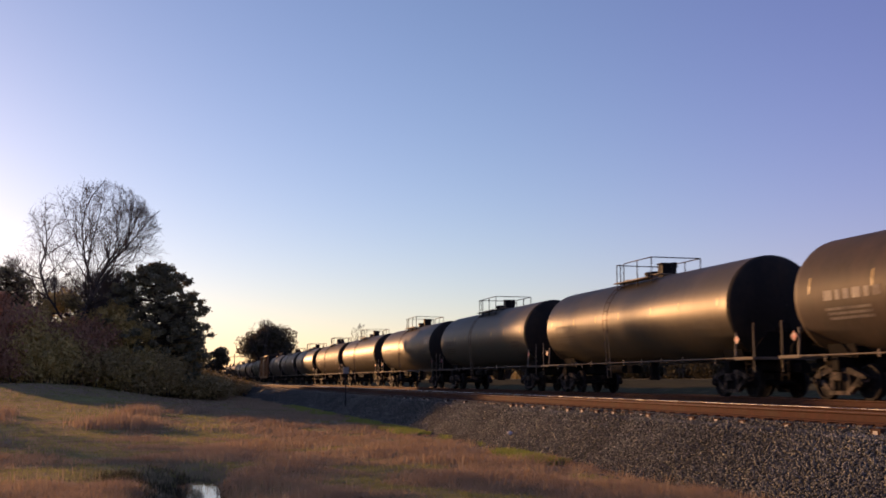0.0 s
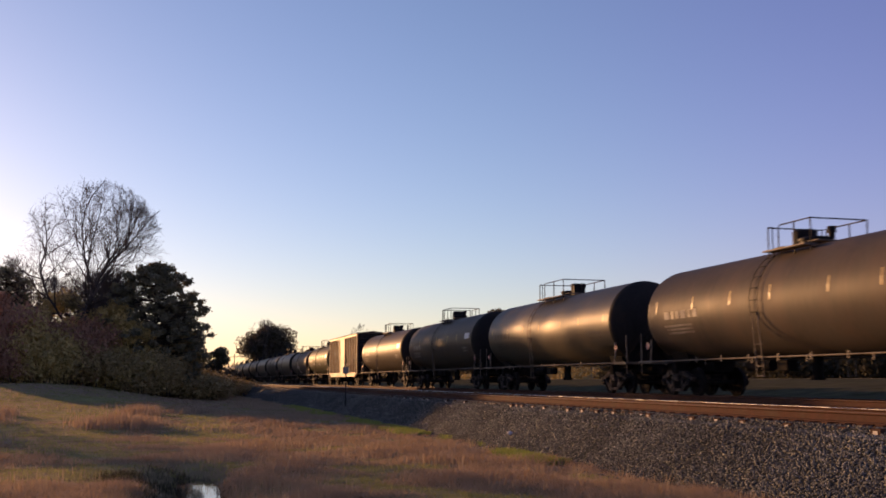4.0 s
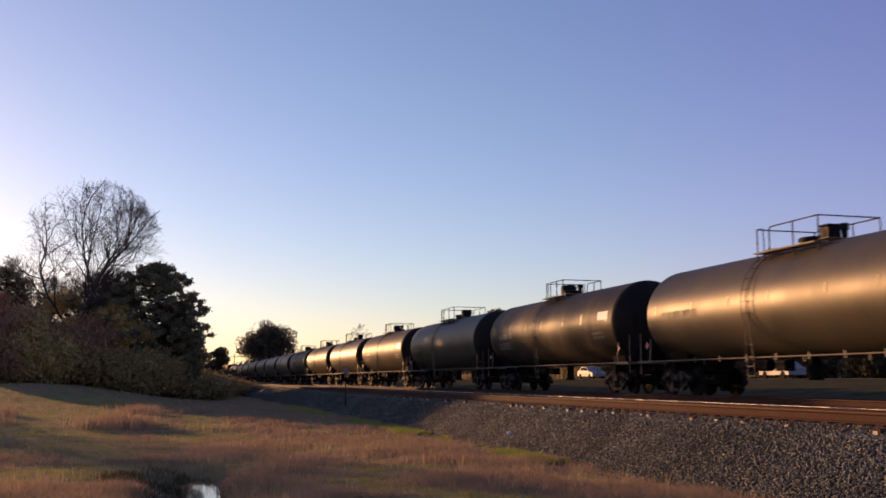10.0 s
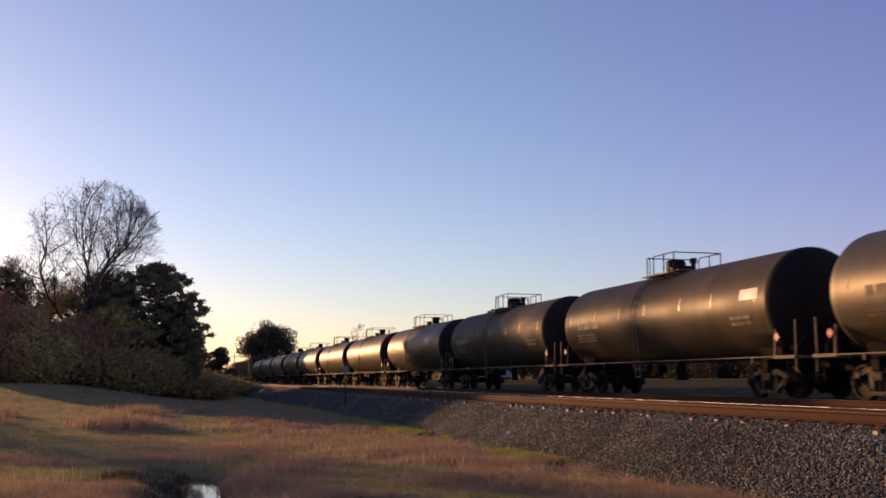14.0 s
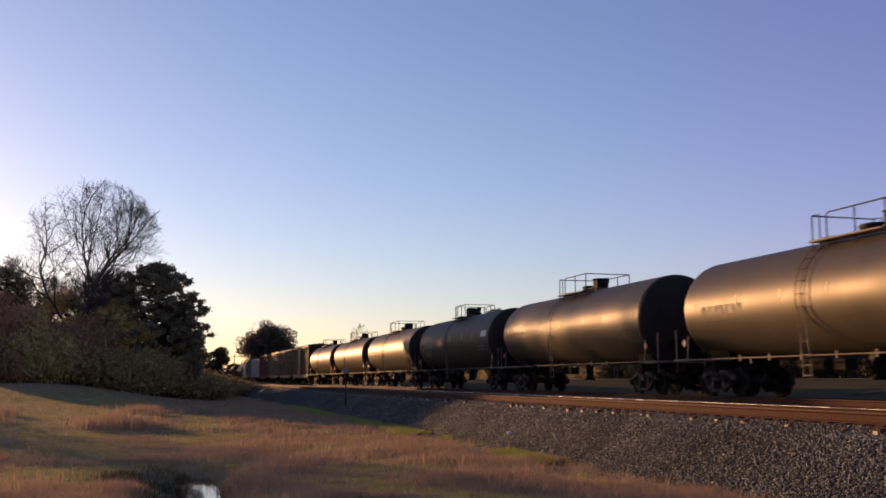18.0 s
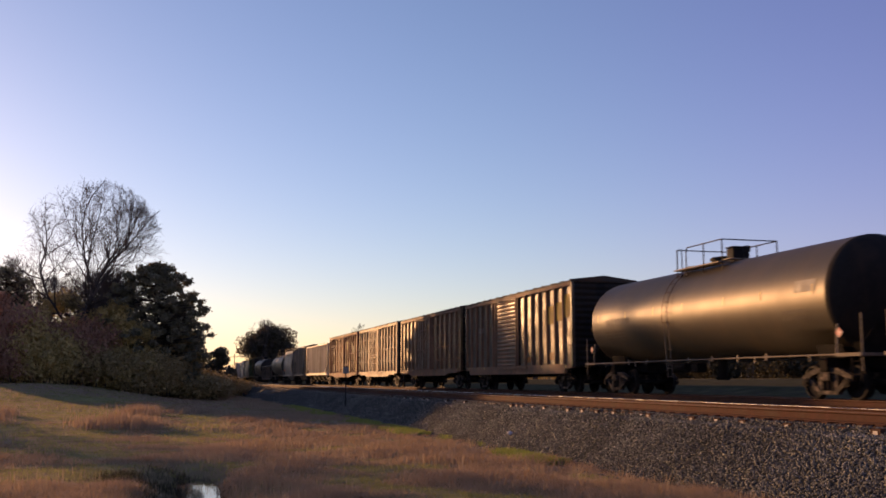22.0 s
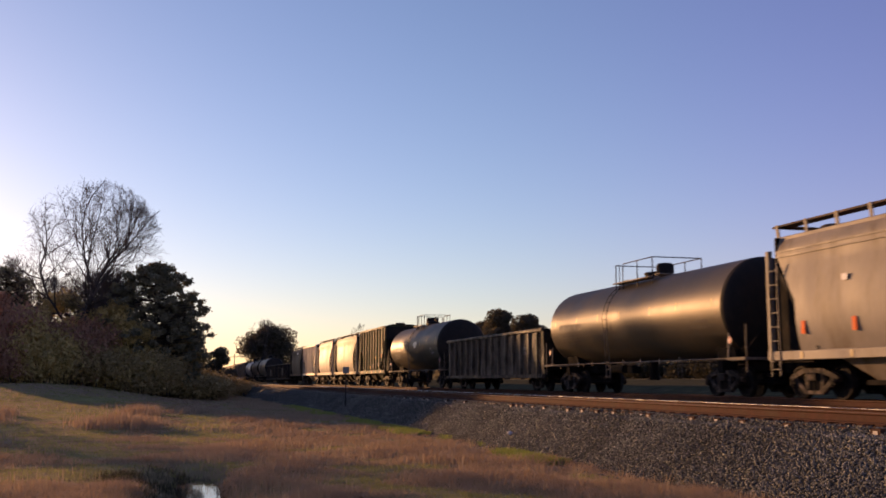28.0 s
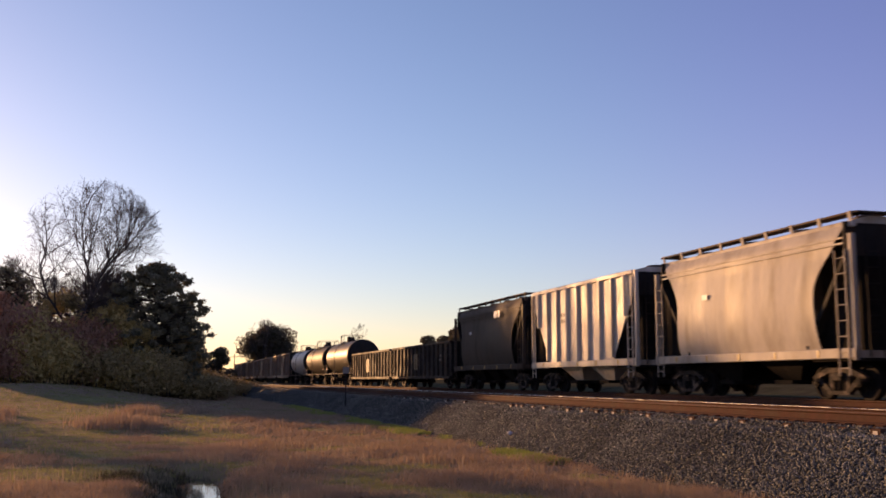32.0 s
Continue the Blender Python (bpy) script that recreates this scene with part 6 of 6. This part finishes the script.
place(tank_car("dull yellow-grey tank car", M_TANK, 14.0, 1.58, 2, False, 28), 37.45, 14.0)
place(tank_car("grey tank car with pale shell", M_TANK_BROWN, 14.0, 1.58, 3, False, 29), 38.22, 14.0)
place(tank_car("white tank car in the shade", M_TANK_WHITE, 14.0, 1.55, 2, False, 30), 39.0, 14.0)
DARK = place(box_car("dark brown box car in the shade", M_BOX_GREY, 15.4, 16, (-1.45, 1.35), "plug", 0, 4.3, 31), 39.85, 15.4)
for k in range(6):
    place(copy_thing(DARK, Matrix()), 40.68 + 0.83 * k, 15.4)



# ---- trees and brush ----
def bearing(deg, y, dx=0.0):
    """A place on the field at y metres along the track, seen at that bearing right of it."""
    x = y * math.tan(radians(deg)) + dx
    return (x, y, ground_z(x, y))


branch_tree("bare_tree", "tall leafless broad-crowned tree among evergreens", 19.5, 14.0, 13, bearing(-5.2, 100), 0.20, (10, 12, 8, 4), 0.0122, 1.9, leaders=True)
branch_tree("bare_tree", "leafless young tree beside a taller one", 12.6, 8.0, 42, bearing(-8.0, 106), 0.3, (9, 7, 5, 4), 0.013)
branch_tree("bare_tree", "leafless slender tree behind an evergreen", 12.6, 6.5, 43, bearing(-2.7, 108), 0.2, (10, 8, 6, 4), 0.020)
DENSE = branch_tree("bare_tree", "leafless many-stemmed tree behind a thicket", 12.2, 7.5, 61, bearing(-3.6, 105), 0.15, (11, 8, 6, 4), 0.015)
copy_thing(DENSE, pose(*bearing(-4.4, 110), 0, 0, 130))
copy_thing(DENSE, pose(*bearing(-6.4, 118), 0, 0, 20))
copy_thing(DENSE, pose(*bearing(-7.3, 121), 0, 0, 200))
copy_thing(DENSE, pose(*bearing(-3.9, 101), 0, 0, 75)).scale = (0.95, 0.95, 0.90)
copy_thing(DENSE, pose(*bearing(-2.2, 103), 0, 0, 250)).scale = (0.9, 0.9, 0.92)
evergreen("evergreen_tree", "dense dark evergreen with a ragged edge", 12.5, 9.2, 44, bearing(-0.75, 99), 36000, 0.21)
evergreen("evergreen_tree", "dark evergreen at the edge of the wood", 9.4, 4.6, 45, bearing(0.30, 102), 12000, 0.22)
evergreen("evergreen_tree", "dark loose evergreen with spreading boughs", 11.0, 6.5, 46, bearing(-8.3, 102), 7000, 0.20)
leafy("broadleaf_tree", "small brown tree with withered leaves under a bare tree", 9.2, 6.5, 47, bearing(-5.4, 101), 9000, 0.20, M_BRUSH, 40, 0.3)
leafy("broadleaf_tree", "olive-brown small tree in the thicket", 9.0, 6.0, 48, bearing(-3.0, 97), 9000, 0.20, M_BRUSH, 36, 0.3)
leafy("broadleaf_tree", "small dark rounded tree far along the field", 8.6, 8.0, 49, bearing(2.75, 215), 9000, 0.34, M_FARLEAF)
leafy("broadleaf_tree", "low brown tree with withered leaves at the field's edge", 7.4, 6.0, 63, bearing(-6.9, 97), 9000, 0.20, M_BRUSH, 40, 0.3)
leafy("broadleaf_tree", "low olive tree filling in below an evergreen", 6.2, 5.6, 65, bearing(1.0, 99), 8000, 0.20, M_THICKET, 36, 0.3)
leafy("broadleaf_tree", "low olive-brown tree beside an evergreen", 6.6, 6.0, 64, bearing(-1.9, 96), 9000, 0.20, M_BRUSH, 40, 0.3)
_rb = random.Random(50)
BR = brush("shrub", "thicket of brown twigs and dry leaves", 4.6, 6.0, 51, bearing(-7.0, 92), 45, 26000, M_BRUSH, (0.07, 0.21))
BR2 = brush("shrub", "low thicket of brown stems", 3.0, 5.0, 52, bearing(-1.0, 94), 45, 22000, M_THICKET, (0.07, 0.20))
# red haze at the wood's left, put into leaf colour
leafy("broadleaf_tree", "small tree with leaves coloured red for the haze", 8.4, 5.5, 54, bearing(-8.7, 95), 7000, 0.17, M_HAZELEAF, 34, 0.3)
BR3 = brush("shrub", "thicket with leaves coloured red for the haze", 4.4, 6.0, 55, bearing(-8.9, 90), 40, 20000, M_HAZELEAF, (0.07, 0.20))
copy_thing(BR3, pose(*bearing(-7.9, 93), 0, 0, 80)).scale = (1.1, 1.1, 1.5)
copy_thing(BR3, pose(*bearing(-4.6, 95), 0, 0, 200)).scale = (1.0, 1.0, 1.3)
for k in range(13):
    copy_thing(BR if k % 2 else BR2, pose(*bearing(-9.2 + k * 0.86 + _rb.uniform(-0.2, 0.2), 91 + _rb.uniform(0, 8) + (6 if k > 9 else 0)), 0, 0, _rb.uniform(0, 360))).scale = (1.15, 1.15, _rb.uniform(0.5, 1.15) if k < 10 else _rb.uniform(0.4, 0.7))
for k in range(8):
    copy_thing(BR2, pose(*bearing(1.3 + k * 0.5, 104 + k * 5 + _rb.uniform(-3, 3)), 0, 0, _rb.uniform(0, 360))).scale = (1, 1, 0.75 - 0.05 * k)
# unseen bare trees beside the field, added to shade it
SHADE_TREE = branch_tree("bare_tree", "unseen leafless tree added to shade the field", 14.4, 9.0, 326, (-33.0, 98, ground_z(-33.0, 98)), 0.12, (11, 7, 5, 4), 0.020)
copy_thing(SHADE_TREE, pose(-45.0, 100, ground_z(-45.0, 100), 0, 0, 107))
# the wood goes on unseen behind the first trees, to shade far cars
HIDDEN_WOOD = leafy("broadleaf_tree", "dark tree of the wood, unseen, placed to shade the far cars", 18.0, 12.0, 53, (-14, 202, 0), 12000, 0.6, M_NEEDLE, 40, 0.3)
for k in range(13):
    copy_thing(HIDDEN_WOOD, pose(-14 + _rb.uniform(-2, 2), 211 + k * 9, 0, 0, 0, k * 53))
# behind the train
leafy("broadleaf_tree", "broad dense tree behind the railway, half evergreen", 15.4, 17.0, 70, bearing(5.5, 262), 24000, 0.42, M_FARLEAF, 64, 0.3)
branch_tree("bare_tree", "leafless tree against a dense one", 16.5, 10.0, 71, bearing(5.2, 258), 0.3, (8, 5, 4, 3), 0.03)
branch_tree("bare_tree", "slim leafless tree far behind the railway", 17.5, 6.0, 72, bearing(10.55, 300), 0.5, (7, 4, 3, 2), 0.03)
FT = leafy("broadleaf_tree", "dark rounded tree in a distant row", 11.5, 9.5, 73, bearing(20.5, 158), 9000, 0.34, M_FARLEAF, 24)
FT2 = leafy("broadleaf_tree", "dark uneven tree in a distant row", 10.0, 8.0, 74, bearing(18.3, 168), 7000, 0.34, M_FARLEAF, 18)
for k, (b, y, s) in enumerate(((16.1, 190, 1.2), (18.9, 172, 1.25), (19.8, 165, 1.2), (17.0, 182, 1.2), (15.4, 205, 0.9), (14.2, 236, 1.0), (12.9, 270, 1.0), (11.8, 300, 0.9), (10.9, 330, 1.0), (9.6, 360, 1.0), (8.6, 390, 1.0), (7.6, 330, 1.0))):
    t = copy_thing(FT if k % 2 else FT2, pose(*bearing(b, y), 0, 0, k * 47))
    t.scale = (s, s, s * _rb.uniform(0.85, 1.1))
HB = brush("hedge", "dark dense hedge beyond the railway", 1.9, 9.0, 75, (62, 60, 1.85), 40, 9000, M_HEDGE)
for k in range(17):
    copy_thing(HB, pose(62 + _rb.uniform(-2, 2), -10 + k * 8.5, 1.85, 0, 0, _rb.uniform(0, 360)))

_rw = np.random.default_rng(77)
_n = 42000
_wy = _rw.uniform(-80, 700, _n)
_wx = 105 + 14 * np.sin(_wy * 0.021) + _rw.normal(size=_n) * 5
_wh = 5.2 + 1.6 * np.sin(_wy * 0.13) * np.sin(_wy * 0.041 + 1) + 1.0 * np.sin(_wy * 0.37)
_wz = 1.8 + 0.8 * _wh * _rw.random(_n) ** 0.8
_v, _f = leaf_soup(np.stack([_wx, _wy, _wz], 1), _rw.uniform(0.4, 0.9, _n), _rw)
tagged(soup("far_woods", _v, _f, M_BRUSH), "brown bushy edge of distant woods", "woods", kind="stuff")

# road beyond the railway, and a utility pole far along it
M_ASPHALT = mat("asphalt", (0.05, 0.05, 0.052), 0.85, 0, 0.25, 1, 40, 0.3)
tagged(part("road", Geo().box(46.5, 53.5, -400, 800, 1.6, 1.97), M_ASPHALT, smooth=False), "grey asphalt road parallel to the railway", "road", kind="structure")
_pole = tagged(new("utility_pole"), "slim wooden utility pole with a crossarm", "utility pole")
_pole.location = bearing(3.62, 300)
part("pole", Geo().tube([(0, 0, -0.3), (0, 0, 9.4)], [0.16, 0.11], 8), M_BARK, _pole)
part("crossarm", Geo().box(-1.1, 1.1, -0.06, 0.06, 8.5, 8.64), M_BARK, _pole, smooth=False)


def white_car():
    """A plain white passenger car; it faces +y."""
    car = tagged(new("car"), "white passenger car driving on the far road", "car")
    prof = [(-2.2, 0.32), (2.2, 0.32), (2.25, 0.62), (2.05, 0.78), (1.0, 0.92), (0.45, 1.40), (-0.9, 1.46), (-1.75, 1.0), (-2.2, 0.92)]
    M_CARW = mat("car_paint_white", (0.26, 0.255, 0.24), 0.5, 0, 0.05, 1, 20, 0.0, coat=0.1)
    M_GLASS = mat("dark_glass", (0.015, 0.017, 0.02), 0.06, 0, 0.1, 1, 20, 0.0)
    body = part("body", Geo().prism_x(prof, -0.86, 0.86), M_CARW, car, smooth=False)
    for s in (-1, 1):
        xa, xb = sorted((s * 0.855, s * 0.868))
        part("side_window", Geo().prism_x([(0.78, 0.98), (0.36, 1.34), (-0.15, 1.37), (-0.15, 0.98)], xa, xb), M_GLASS, body, smooth=False)
        part("side_window", Geo().prism_x([(-0.22, 0.98), (-0.22, 1.37), (-0.85, 1.38), (-1.45, 1.02)], xa, xb), M_GLASS, body, smooth=False)
        for y in (-1.35, 1.35):
            part("wheel", Geo().tube([(s * 0.68, y, 0.32), (s * 0.88, y, 0.32)], 0.32, 16), M_UNDER, car)
    return car


CAR = white_car()
CAR.location = (51.5, -246.0, 1.97)
CAR_AHEAD = copy_thing(CAR, pose(51.5, -113.0, 1.97))
CAR_ONCOMING = copy_thing(CAR, pose(48.5, 331.0, 1.97, 0, 0, 180))
tagged(CAR_ONCOMING, "white passenger car coming along the far road")

# ---- grass ----
_rng = np.random.default_rng(80)


def scatter(count, near, far, a0, a1, xmax):
    """Places over the field, denser towards the viewer's end."""
    r = near * np.exp(_rng.random(count) * math.log(far / near))
    a = np.radians(_rng.uniform(a0, a1, count))
    x, y = r * np.sin(a), r * np.cos(a)
    keep = (x < xmax) & (np.hypot((x - 0.55) / 0.55, (y - 16.4) / 5.2) > 1.0) & ((np.hypot((x - 0.05) / 0.7, (y - 21.6) / 1.6) > 1.0) | (_rng.random(count) < 0.45))
    return x[keep], y[keep]


def clump(x, y, sc, off):
    return np.array([noise.noise((a * sc, b * sc * 0.8, off)) for a, b in zip(x, y)])


_x, _y = scatter(60000, 11, 120, -12, 38, TOE + 0.1)
_c = clump(_x, _y, 0.38, 5.0) + 0.6 * clump(_x, _y, 1.0, 15.0)
_r = np.hypot(_x, _y)
_az = np.degrees(np.arctan2(_x, _y))
_c -= 0.9 * np.exp(-((_az + 7.0) / 4.5) ** 2 - ((_r - 66) / 20) ** 2) + 0.3 * np.exp(-((_az - 3.0) / 2.0) ** 2 - ((_r - 38) / 7) ** 2)       # greener hollows
_c += 0.30 * np.clip((_az + 0.5) / 4.0, 0, 1) - 0.34 * np.clip((-1.0 - _az) / 3.0, 0, 1) * np.clip((_r - 26) / 8.0, 0, 1)       # dry mats beside the ballast
_k = _c > -0.08
grass("dry_grass", "reddish brown dry winter grass in clumps", _x[_k], _y[_k], 81, (0.05 + 0.21 * np.clip(_c[_k] + 0.10, 0, 0.8)), 0.0045 * np.clip(_r[_k] / 14, 1, 5), 6, M_DRY, 0.08, 1.8)
_k = _c <= 0.0
grass("green_grass", "short green grass between dry clumps", _x[_k], _y[_k], 82, 0.07, 0.005 * np.clip(_r[_k] / 14, 1, 5), 5, M_GREEN, 0.09)
_x, _y = scatter(7000, 11, 90, -12, 38, TOE + 0.1)
_c = clump(_x, _y, 0.3, 25.0)
_k = _c > 0.12
grass("straw", "pale straw stalks", _x[_k], _y[_k], 83, 0.30, 0.004 * np.clip(np.hypot(_x[_k], _y[_k]) / 14, 1, 4), 3, M_STRAW, 0.10, 0.35)
_y = _rng.uniform(21, 75, 11000)
_x = TOE - 0.22 + _rng.normal(size=11000) * 0.20
_c = clump(_x, _y, 0.45, 40.0)
_k = _c > -0.12
grass("weeds", "yellow-green weeds along the ballast's foot", _x[_k], _y[_k], 84, 0.16, 0.016 * np.clip(_y[_k] / 20, 1, 3), 6, M_WEED, 0.09, 0.9)

_a, _r = np.radians(_rng.uniform(-8.5, -0.5, 900)), _rng.uniform(37, 50, 900)
_x, _y = _r * np.sin(_a), _r * np.cos(_a)
_k = clump(_x, _y, 0.22, 60.0) > 0.14
grass("tall_grass", "brown tall grass tufts in the field", _x[_k], _y[_k], 85, 0.5, 0.014, 9, M_DRY, 0.3, 0.5)

M_SEDGE = leaf_material("wet_sedge_blades", (0.045, 0.042, 0.020), (0.150, 0.120, 0.060), 0.8, 0.3)
_x, _y = _rng.normal(0.1, 0.75, 1500), _rng.normal(19.6, 1.9, 1500)
_k = (np.hypot((_x - 0.64) / 0.42, (_y - 19.2) / 2.5) > 1.0) & (np.hypot((_x - 0.1) / 1.3, (_y - 19.8) / 3.0) < 1.0) & (clump(_x, _y, 0.9, 70.0) > -0.12)
grass("sedge", "dark wet sedge round the puddle", _x[_k], _y[_k], 86, 0.13, 0.006, 7, M_SEDGE, 0.10, 0.8)

# ---- puddles ----
M_WATER = bpy.data.materials.new("still_water")
M_WATER.use_nodes = True
_p = M_WATER.node_tree.nodes["Principled BSDF"]
_p.inputs["Base Color"].default_value, _p.inputs["Roughness"].default_value = (0.02, 0.022, 0.02, 1), 0.04
_p.inputs["IOR"].default_value = 1.33


def puddle(x, y, rx, ry, z, seed):
    rnd = random.Random(seed)
    n = 28
    ring = []
    for i in range(n):
        a = 2 * math.pi * i / n
        k = 1 + 0.22 * noise.noise((math.cos(a) * 1.4, math.sin(a) * 1.4, seed))
        ring.append((x + rx * k * math.cos(a), y + ry * k * math.sin(a), z))
    return tagged(part("puddle", Geo().add(ring, [tuple(range(n))]), M_WATER, smooth=False), "still puddle among dry grass, reflecting the sky", "puddle", kind="structure")


puddle(0.64, 19.7, 0.42, 2.4, -0.20, 3)
puddle(8.1, 38.5, 0.35, 3.0, 0.05, 4)

# ---- marker post ----
_post = tagged(new("marker_post"), "slim dark post with a small pale plate beside the ballast", "marker post")
_post.location = (9.25, 53.6, 0)
part("post", Geo().tube([(0, 0, 0.0), (0, 0, 2.55)], 0.035, 8), M_RAILING, _post)
part("plate", Geo().box(-0.17, 0.17, -0.05, -0.035, 2.2, 2.55), M_HOP_PALE, _post, "small dull pale plate", smooth=False)

# ---- crushed stone ----
M_STONE = leaf_material("crushed_stone", (0.028, 0.029, 0.023), (0.205, 0.202, 0.162), 0.5, 0.0)


def stones(name, label, count, xr, yr, size, seed, material, parent=None):
    rng = np.random.default_rng(seed)
    x = rng.uniform(*xr, count)
    y = yr[0] * np.exp(rng.random(count) * math.log(yr[1] / yr[0]))
    z = np.array([ballast_z(a) for a in x]) + rng.uniform(-0.012, 0.02, count)
    s = size * rng.uniform(0.6, 1.35, count)
    base = np.array([(1, 0, 0), (0, 1, 0), (-1, 0, 0), (0, -1, 0), (0, 0, 1), (0, 0, -1)], float)
    v = base[None] * rng.uniform(0.6, 1.25, (count, 6, 1)) + rng.normal(size=(count, 6, 3)) * 0.18
    a = rng.uniform(0, 6.283, count)
    ca, sa = np.cos(a)[:, None], np.sin(a)[:, None]
    tl = rng.uniform(-0.7, 0.7, count)
    ct, st = np.cos(tl)[:, None], np.sin(tl)[:, None]
    X, Y, Z = v[..., 0] * ca - v[..., 1] * sa, v[..., 0] * sa + v[..., 1] * ca, v[..., 2] * 0.75
    Y, Z = Y * ct - Z * st, Y * st + Z * ct
    v = np.stack([X, Y, Z], -1) * s[:, None, None] + np.stack([x, y, z], 1)[:, None, :]
    f = np.array([(0, 1, 4), (1, 2, 4), (2, 3, 4), (3, 0, 4), (1, 0, 5), (2, 1, 5), (3, 2, 5), (0, 3, 5)])
    f = (f[None] + (np.arange(count) * 6)[:, None, None]).reshape(-1, 3)
    return tagged(soup(name, v.reshape(-1, 3), f, material), label, "ballast", kind="stuff")


stones("crushed_stones", "grey crushed ballast stones on the slope", 84000, (TOE - 0.35, SHOULDER + 0.40), (9, 110), 0.023, 90, M_STONE)
# pale stone colour stands in for sunlit sparkle on the ballast
M_STONE_SPARKLE = leaf_material("sparkle_stone", (0.26, 0.25, 0.20), (0.52, 0.50, 0.42), 0.35, 0.0)
stones("pale_stones", "scattered stones coloured pale for the sparkle on the dark ballast", 3600, (TOE - 0.1, SHOULDER + 0.30), (9, 70), 0.019, 92, M_STONE_SPARKLE)
M_STONE_RUST = leaf_material("rust_stained_stone", (0.048, 0.025, 0.016), (0.11, 0.055, 0.032), 0.9, 0.0)
stones("rusty_stones", "rust-brown stones between the rails", 16000, (SHOULDER + 0.42, FAR - 1.4), (9, 90), 0.034, 91, M_STONE_RUST)

_g = Geo().lathe([(-0.05, 0.02), (-0.02, 0.08), (0.03, 0.075), (0.06, 0.02)][::-1], 7, "z")
tagged(part("white_stone", _g, M_WHITE, None, "", (9.1, 26.4, ballast_z(9.1) + 0.05), smooth=False), "single white stone on the dark ballast", "stone")


def motions():
    """The train runs at an even speed; wheels roll while their car is near."""
    step = 1 / 30
    walk(CAR, [(0.0, pose(51.5, -246.0, 1.97)), (32.0, pose(51.5, 362.0, 1.97))])
    walk(CAR_AHEAD, [(0.0, pose(51.5, -113.0, 1.97)), (32.0, pose(51.5, 495.0, 1.97))])
    walk(CAR_ONCOMING, [(0.0, pose(48.5, 331.0, 1.97, 0, 0, 180)), (32.0, pose(48.5, -373.0, 1.97, 0, 0, 180))])
    for car, y in TRAIN:
        walk(car, [(0.0, pose(FAR, y, RAIL)), (32.0, pose(FAR, y - SPEED * 32.0, RAIL))])
        first = max(0.0, round((y - 60) / SPEED / step) * step)
        last = min(32.0, round((y + 8) / SPEED / step) * step)
        for w in (o for o in car.children_recursive if o.name.startswith("wheelset")):
            at = w.location.copy()
            rows = []
            n = int(round((last - first) / step))
            if n < 2:
                continue
            times = ([0.0] if first > 0 else []) + [first + i * step for i in range(n + 1)] + ([32.0] if last < 32.0 else [])
            for t in times:
                turn = -math.degrees(SPEED * (min(max(t, first), last) - first) / 0.457)
                rows.append((t, pose(at.x, at.y, at.z, -turn)))
            walk(w, rows)


motions()
